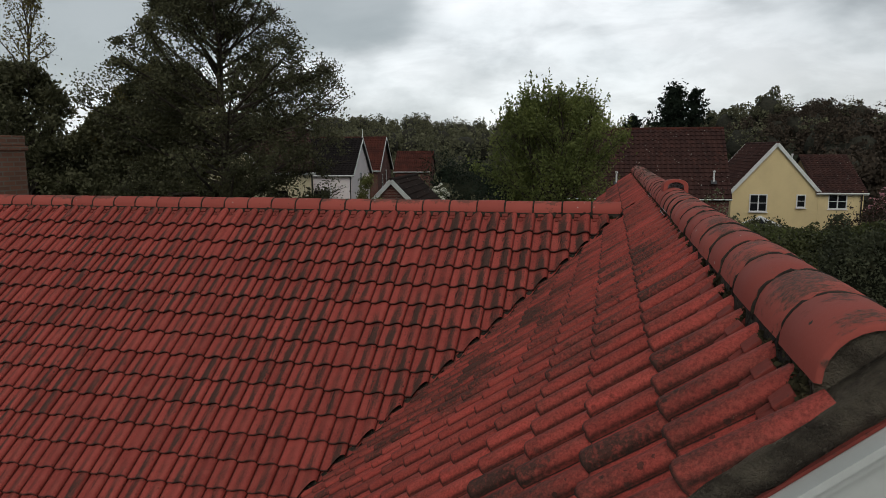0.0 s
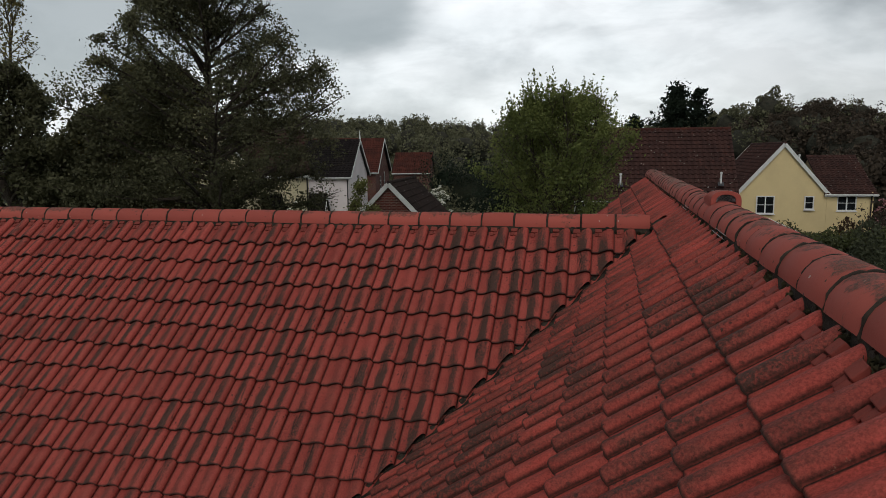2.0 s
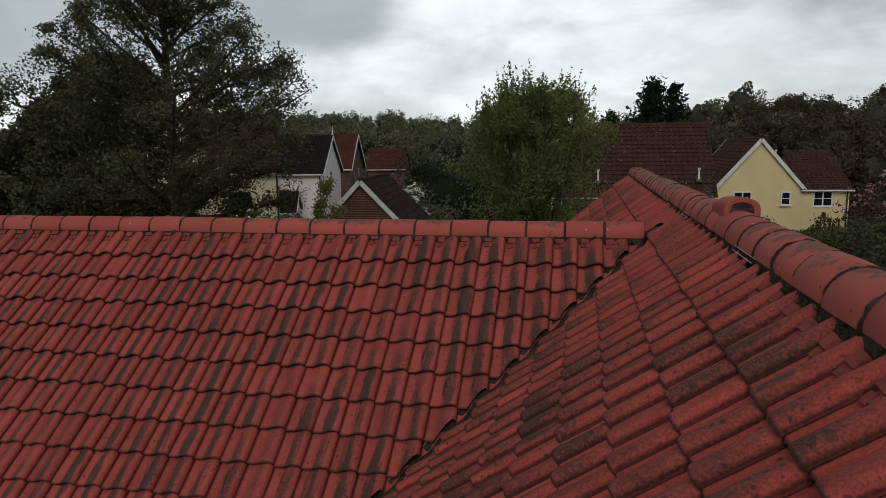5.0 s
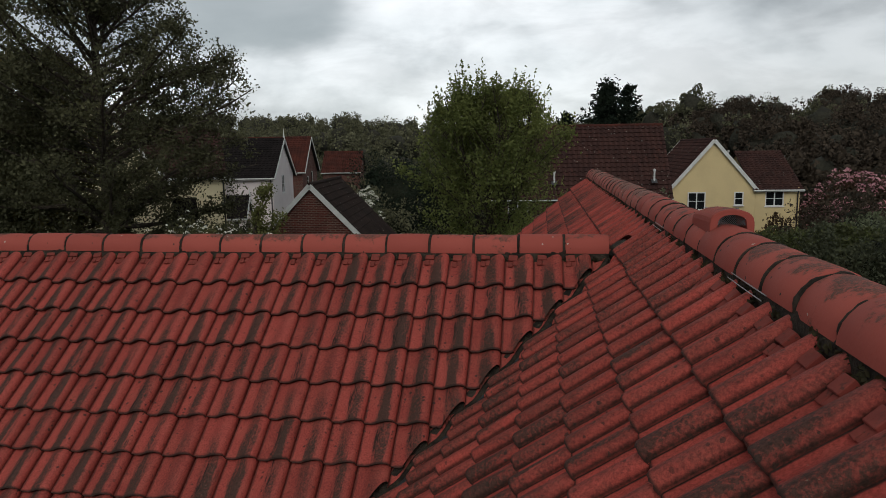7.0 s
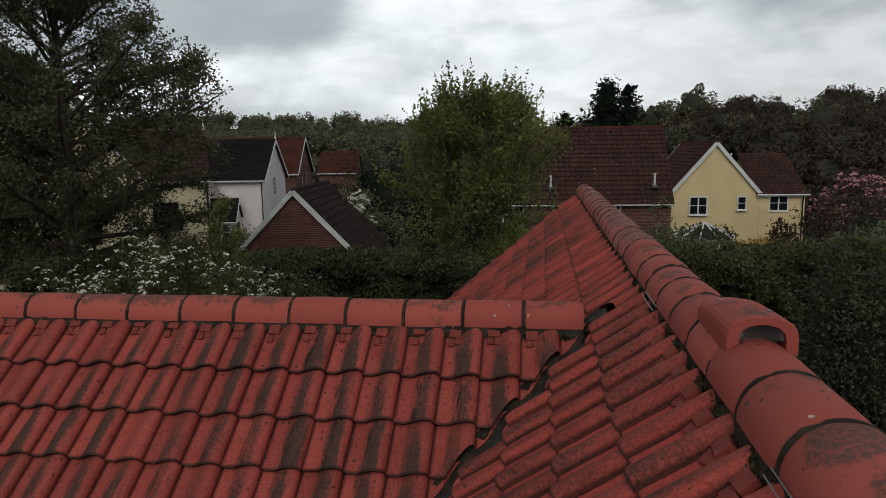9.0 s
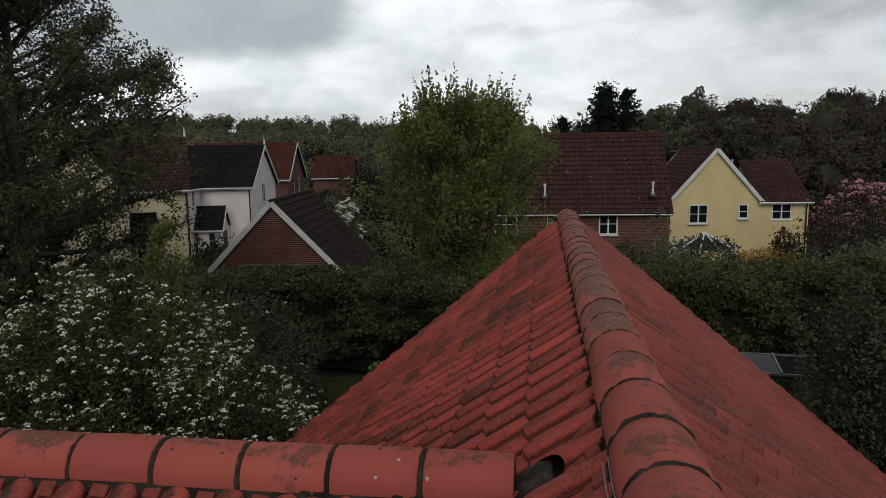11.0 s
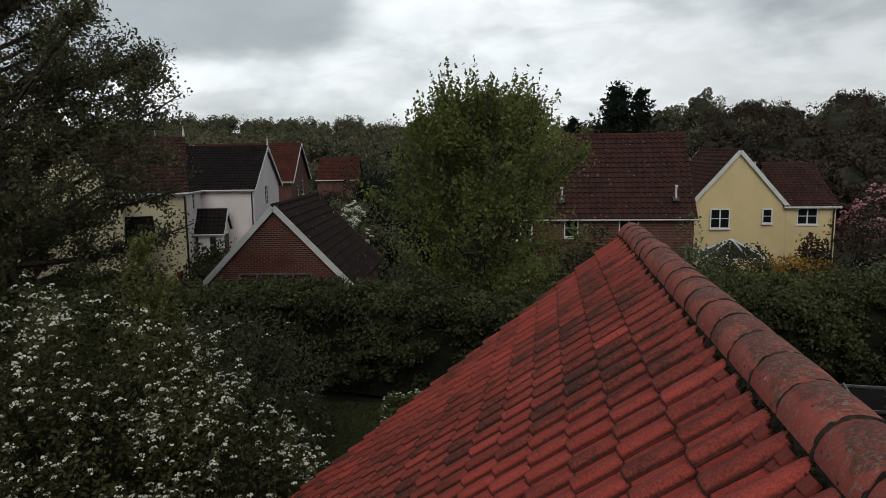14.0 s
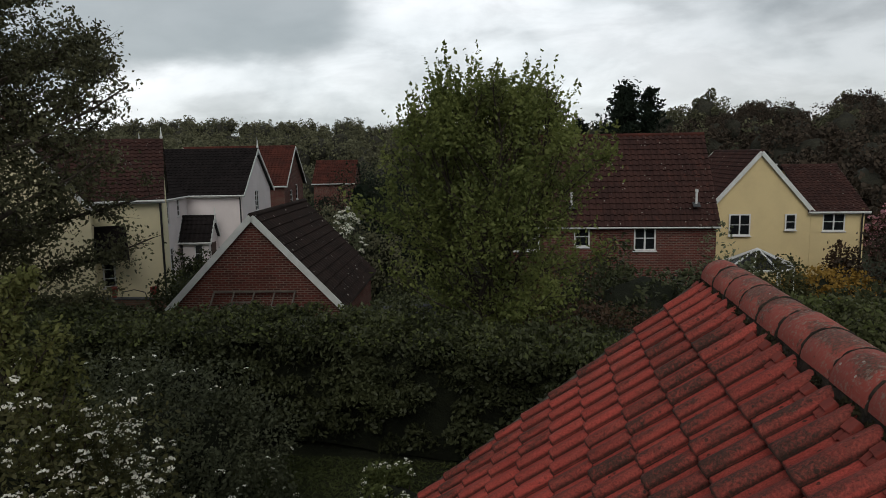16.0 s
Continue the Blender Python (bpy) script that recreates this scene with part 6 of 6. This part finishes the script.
# thickets between the gardens
spots = ((-13.0, 34.5, 2.2, 4.0, M_LEAF_HEDGE, "dark clipped bush beside the drive"), (-3.6, 24.9, 1.9, 5.1, M_LEAF_HEDGE, "dark bush behind the hedge"),
         (0.9, 25.6, 2.3, 5.15, M_LEAF_RED, "bronze-leaved bush below the brick house"), (2.2, 30.0, 2.7, 5.75, M_LEAF_HEDGE, "dark thicket below the brick house"),
         (4.9, 33.0, 1.6, 5.1, M_LEAF_SAGE, "weeping grey-green shrub beside the conservatory"), (1.4, 36.0, 3.0, 3.9, M_LEAF_HEDGE, "dark shrub against the brick wall"),
         (-5.0, 33.0, 2.2, 3.4, M_LEAF_SAGE, "pale shrub beside the drive"), (12.2, 44.5, 2.3, 2.9, M_LEAF_GOLD, "low golden conifer in front of the yellow house"),
         (14.3, 47.5, 0.9, 3.5, M_LEAF_RED, "bronze shrub in front of the yellow house"), (17.5, 44.0, 4.0, 5.2, M_LEAF_WOOD_BROWN, "brown thicket beside the yellow house"),
         (9.6, 30.5, 3.4, 4.4, M_LEAF_HEDGE, "dark spreading shrub in the side garden"), (15.0, 33.0, 4.2, 4.8, M_LEAF_SAGE, "large shrub in the side garden"),
         (-11.5, 50.0, 3.4, 5.0, M_LEAF_WOOD, "dark bush beyond the garage"), (-7.0, 58.0, 5.0, 6.2, M_CONIFER, "large dark evergreen thicket"),
         (-13.5, 66.0, 5.5, 7.2, M_CONIFER, "large dark evergreen beside the red house"), (-1.5, 52.0, 4.0, 5.8, M_LEAF_WOOD, "dark thicket behind the drive"),
         (-18.5, 44.4, 1.4, 3.35, M_LEAF_HEDGE, "low dark clipped hedge before the porch"), (-17.75, 41.0, 0.62, 2.95, M_LEAF_LIGHT, "small rounded yellow-green bush beside the house corner"),
         (-17.0, 33.5, 2.0, 3.0, M_LEAF_HEDGE, "low bush before the cream house"), (-22.0, 34.0, 2.6, 3.4, M_LEAF_HEDGE, "low bush before the cream house"),
         (6.0, 21.0, 1.3, 3.3, M_LEAF_HEDGE, "low dark shrub beside the garden frame"), (7.9, 38.0, 1.7, 3.9, M_LEAF_SHRUB, "green shrub before the conservatory"), (4.5, 25.0, 1.6, 5.3, M_LEAF_LIGHT, "bright green bush on the side hedge"))
for i, (x, y, r, top, mat, label) in enumerate(spots):
    far = y > 40
    shrub("bush", label, "shrub", x, y, (r, r * 0.85, max(1.2, (top - float(ground_z(x, y))) * 0.62)), top, int(4300 * r) if not far else int(2200 * r), (0.095 if y < 28 else 0.14) if not far else 0.18, mat, 60 + i, 60, 0.6)
shrub("cherry_tree", "cherry tree covered in pink blossom", "tree", 20.9, 52.0, (3.3, 2.6, 2.3), 5.5, 9000, 0.2, M_LEAF_RED, 91, 50, 0.62, 900, M_PINK, 0.34)
shrub("magnolia", "small magnolia with white blossom beside the drive", "tree", -11.0, 46.5, (0.9, 0.8, 1.3), 5.0, 500, 0.16, M_LEAF_SAGE, 92, 24, 0.0, 110, M_PETAL, 0.22)


def conifer(name, x, y, height, r, n, seed, leaf=0.45):
    rs = np.random.RandomState(seed)
    g = float(ground_z(x, y))
    ob = thing(name, pose(x, y, g), "tall dark pointed conifer", "tree", "far conifers")
    bm = bmesh.new()
    tube(bm, [(0, 0, -0.2), (0, 0, height * 0.98)], [0.25, 0.02], 6)
    part("trunk", bm, M_BARK, ob)
    tiers = 24
    P = []
    for t in range(tiers):
        h = 0.22 + 0.76 * (t + rs.uniform(-0.5, 0.5)) / tiers
        for a in rs.uniform(0, 6.283, 9):
            ln = min(r, 0.62 * height * (1.04 - h)) * (0.35 + 0.75 * rs.rand())
            k = n // (tiers * 9)
            w = rs.rand(k, 1)
            e = np.array([math.cos(a) * ln, math.sin(a) * ln, 0.16 * ln])
            P.append(np.array([0, 0, h * height]) + e * w + rs.normal(size=(k, 3)) * 0.30 * r * 0.4 * (1.1 - w) - np.array([0, 0, 0.12 * r]) * np.sin(w * 3.14))
    part("crown", leaves_mesh("crown", np.concatenate(P), leaf, M_CONIFER, rs, 0.4), M_CONIFER, ob)
    return ob


conifer("conifer", 6.3, 72.7, 14.2, 3.9, 15000, 71, 0.34)
conifer("conifer", 8.1, 71.5, 13.8, 1.9, 9000, 72, 0.3)
conifer("conifer", 2.6, 78.0, 11.6, 1.6, 7000, 73, 0.3)
conifer("conifer", -14.5, 62.0, 6.0, 2.2, 2400, 74)


# far woods
def woods(name, label, trees, mat, seed, per=420, leaf=1.0):
    rs = np.random.RandomState(seed)
    P, S = [], []
    for x, y, h, r in trees:
        g = float(ground_z(x, y))
        n = int(per * (0.7 + 0.6 * rs.rand()))
        P.append(lumpy_points(rs, n, (x, y, g + h - r * 1.05), (r, r, r * 1.1), 22, low=-0.75, lump_r=0.28))
    bm = bmesh.new()
    bm.from_mesh(leaves_mesh(name, np.concatenate(P), leaf, mat, rs, 0.75))
    # a darker ball in each crown, painted as the shade between its leaves
    ball = bmesh.new()
    bmesh.ops.create_icosphere(ball, subdivisions=2, radius=1.0)
    unit = [v.co.copy() for v in ball.verts]
    tris = [[v.index for v in f.verts] for f in ball.faces]
    ball.free()
    vs, fs = [], []
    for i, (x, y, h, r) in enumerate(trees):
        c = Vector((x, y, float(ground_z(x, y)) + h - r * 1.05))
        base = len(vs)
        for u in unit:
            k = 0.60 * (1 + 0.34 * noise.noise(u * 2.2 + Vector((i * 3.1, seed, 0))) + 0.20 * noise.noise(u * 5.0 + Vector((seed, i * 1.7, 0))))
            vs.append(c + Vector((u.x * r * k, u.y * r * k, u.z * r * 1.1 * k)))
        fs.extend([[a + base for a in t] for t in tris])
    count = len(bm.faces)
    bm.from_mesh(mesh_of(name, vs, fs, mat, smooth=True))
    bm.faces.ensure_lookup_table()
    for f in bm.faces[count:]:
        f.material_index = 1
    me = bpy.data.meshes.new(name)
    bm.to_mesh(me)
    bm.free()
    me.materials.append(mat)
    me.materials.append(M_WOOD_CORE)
    return tagged(new(name, me), label, "woodland", kind="stuff")


rs = np.random.RandomState(77)


def belt(n, xr, yr, h, r):
    return [(rs.uniform(*xr), rs.uniform(*yr), h * rs.uniform(0.75, 1.15), r * rs.uniform(0.75, 1.25)) for _ in range(n)]


woods("far_woods", "distant mixed woodland along the skyline", belt(230, (-190, 40), (190, 330), 9.0, 4.6) + belt(60, (-150, -30), (120, 190), 8.0, 4.4), M_LEAF_WOOD, 81, 620, 0.62)
woods("far_woods", "wooded hillside of bare brown and dark trees", belt(170, (26, 140), (100, 250), 8.2, 4.2) + belt(40, (24, 60), (66, 104), 6.5, 3.4), M_LEAF_WOOD_BROWN, 82, 1250, 0.48)
woods("far_woods", "dark green trees on the far hillside", belt(36, (24, 150), (110, 260), 8.5, 4.6), M_LEAF_WOOD, 83, 1200, 0.48)
woods("far_woods", "dark hedgerow trees beyond the houses", belt(46, (-40, 8), (78, 130), 5.5, 3.6) + belt(26, (-75, -38), (60, 110), 8.5, 4.4), M_LEAF_WOOD, 84, 900, 0.36)
for i, (x, y, h, r) in enumerate(((45.6, 226, 15, 6.5), (32.0, 210, 12, 5.0), (-18.0, 170, 9.5, 3.6), (-24, 176, 9, 4.0))):
    woods("skyline_trees", "rounded tree standing out on the skyline", [(x, y, h, r)], M_LEAF_WOOD, 85 + i, 4200, 0.55)

# moss and loose mortar along the feet of the ridges
def moss(parent, n, seed, place):
    rs = np.random.RandomState(seed)
    t = rs.rand(3 * n)
    t = t[np.array([noise.noise((v * 45, seed, 0)) + 0.7 * noise.noise((v * 130, seed, 3)) for v in t]) > rs.uniform(-0.25, 0.45, 3 * n)][:n]
    n = len(t)
    t = t + 0.006 * np.sin(t * 260) + 0.004 * np.sin(t * 611)
    P = np.array([place(a, b, c) for a, b, c in zip(t, np.abs(rs.normal(size=n)), rs.rand(n))])
    ob = part("moss", leaves_mesh("moss", P, 0.022, M_MOSS, rs, 0.6), M_MOSS, parent, "dark moss and crumbs along the ridge foot")
    ob["kind"] = "stuff"


M_MOSS = leaf_material("dark_roof_moss", (0.018, 0.015, 0.010), (0.060, 0.052, 0.028), 0.95, 0.0)
moss(main_ridge, 4200, 5, lambda t, a, b: (RX - 0.140 - 0.010 * a, Y0 + t * (Y1 - Y0), RZ - 0.848 * (0.140 + 0.010 * a) - 0.045 + 0.045 * b / (1 + 2 * a)))
moss(main_ridge, 2600, 6, lambda t, a, b: (RX + 0.140 + 0.010 * a, Y0 + t * (Y1 - Y0), RZ - 0.848 * (0.140 + 0.010 * a) - 0.045 + 0.045 * b / (1 + 2 * a)))
for ya, yb in ((5.95, 6.42), (8.10, 8.45)):
    for dz in (0.0, 0.016):
        bm = bmesh.new()
        tube(bm, [(0.806 - dz, ya, 7.272 - dz * 1.2), (0.803 - dz, (ya + yb) / 2, 7.274 - dz * 1.2), (0.807 - dz, yb, 7.273 - dz * 1.2)], [0.0022, 0.0022, 0.0022], 6)
        part("wire", bm, M_GREY, main_ridge, "bright metal wire in the mortar")
moss(cross_ridge, 3000, 7, lambda t, a, b: (0.48 - t * 8.0, CY - 0.112 - 0.006 * a, CZ - 0.848 * (0.112 + 0.006 * a) - 0.055 + 0.02 * b / (1 + 2 * a)))
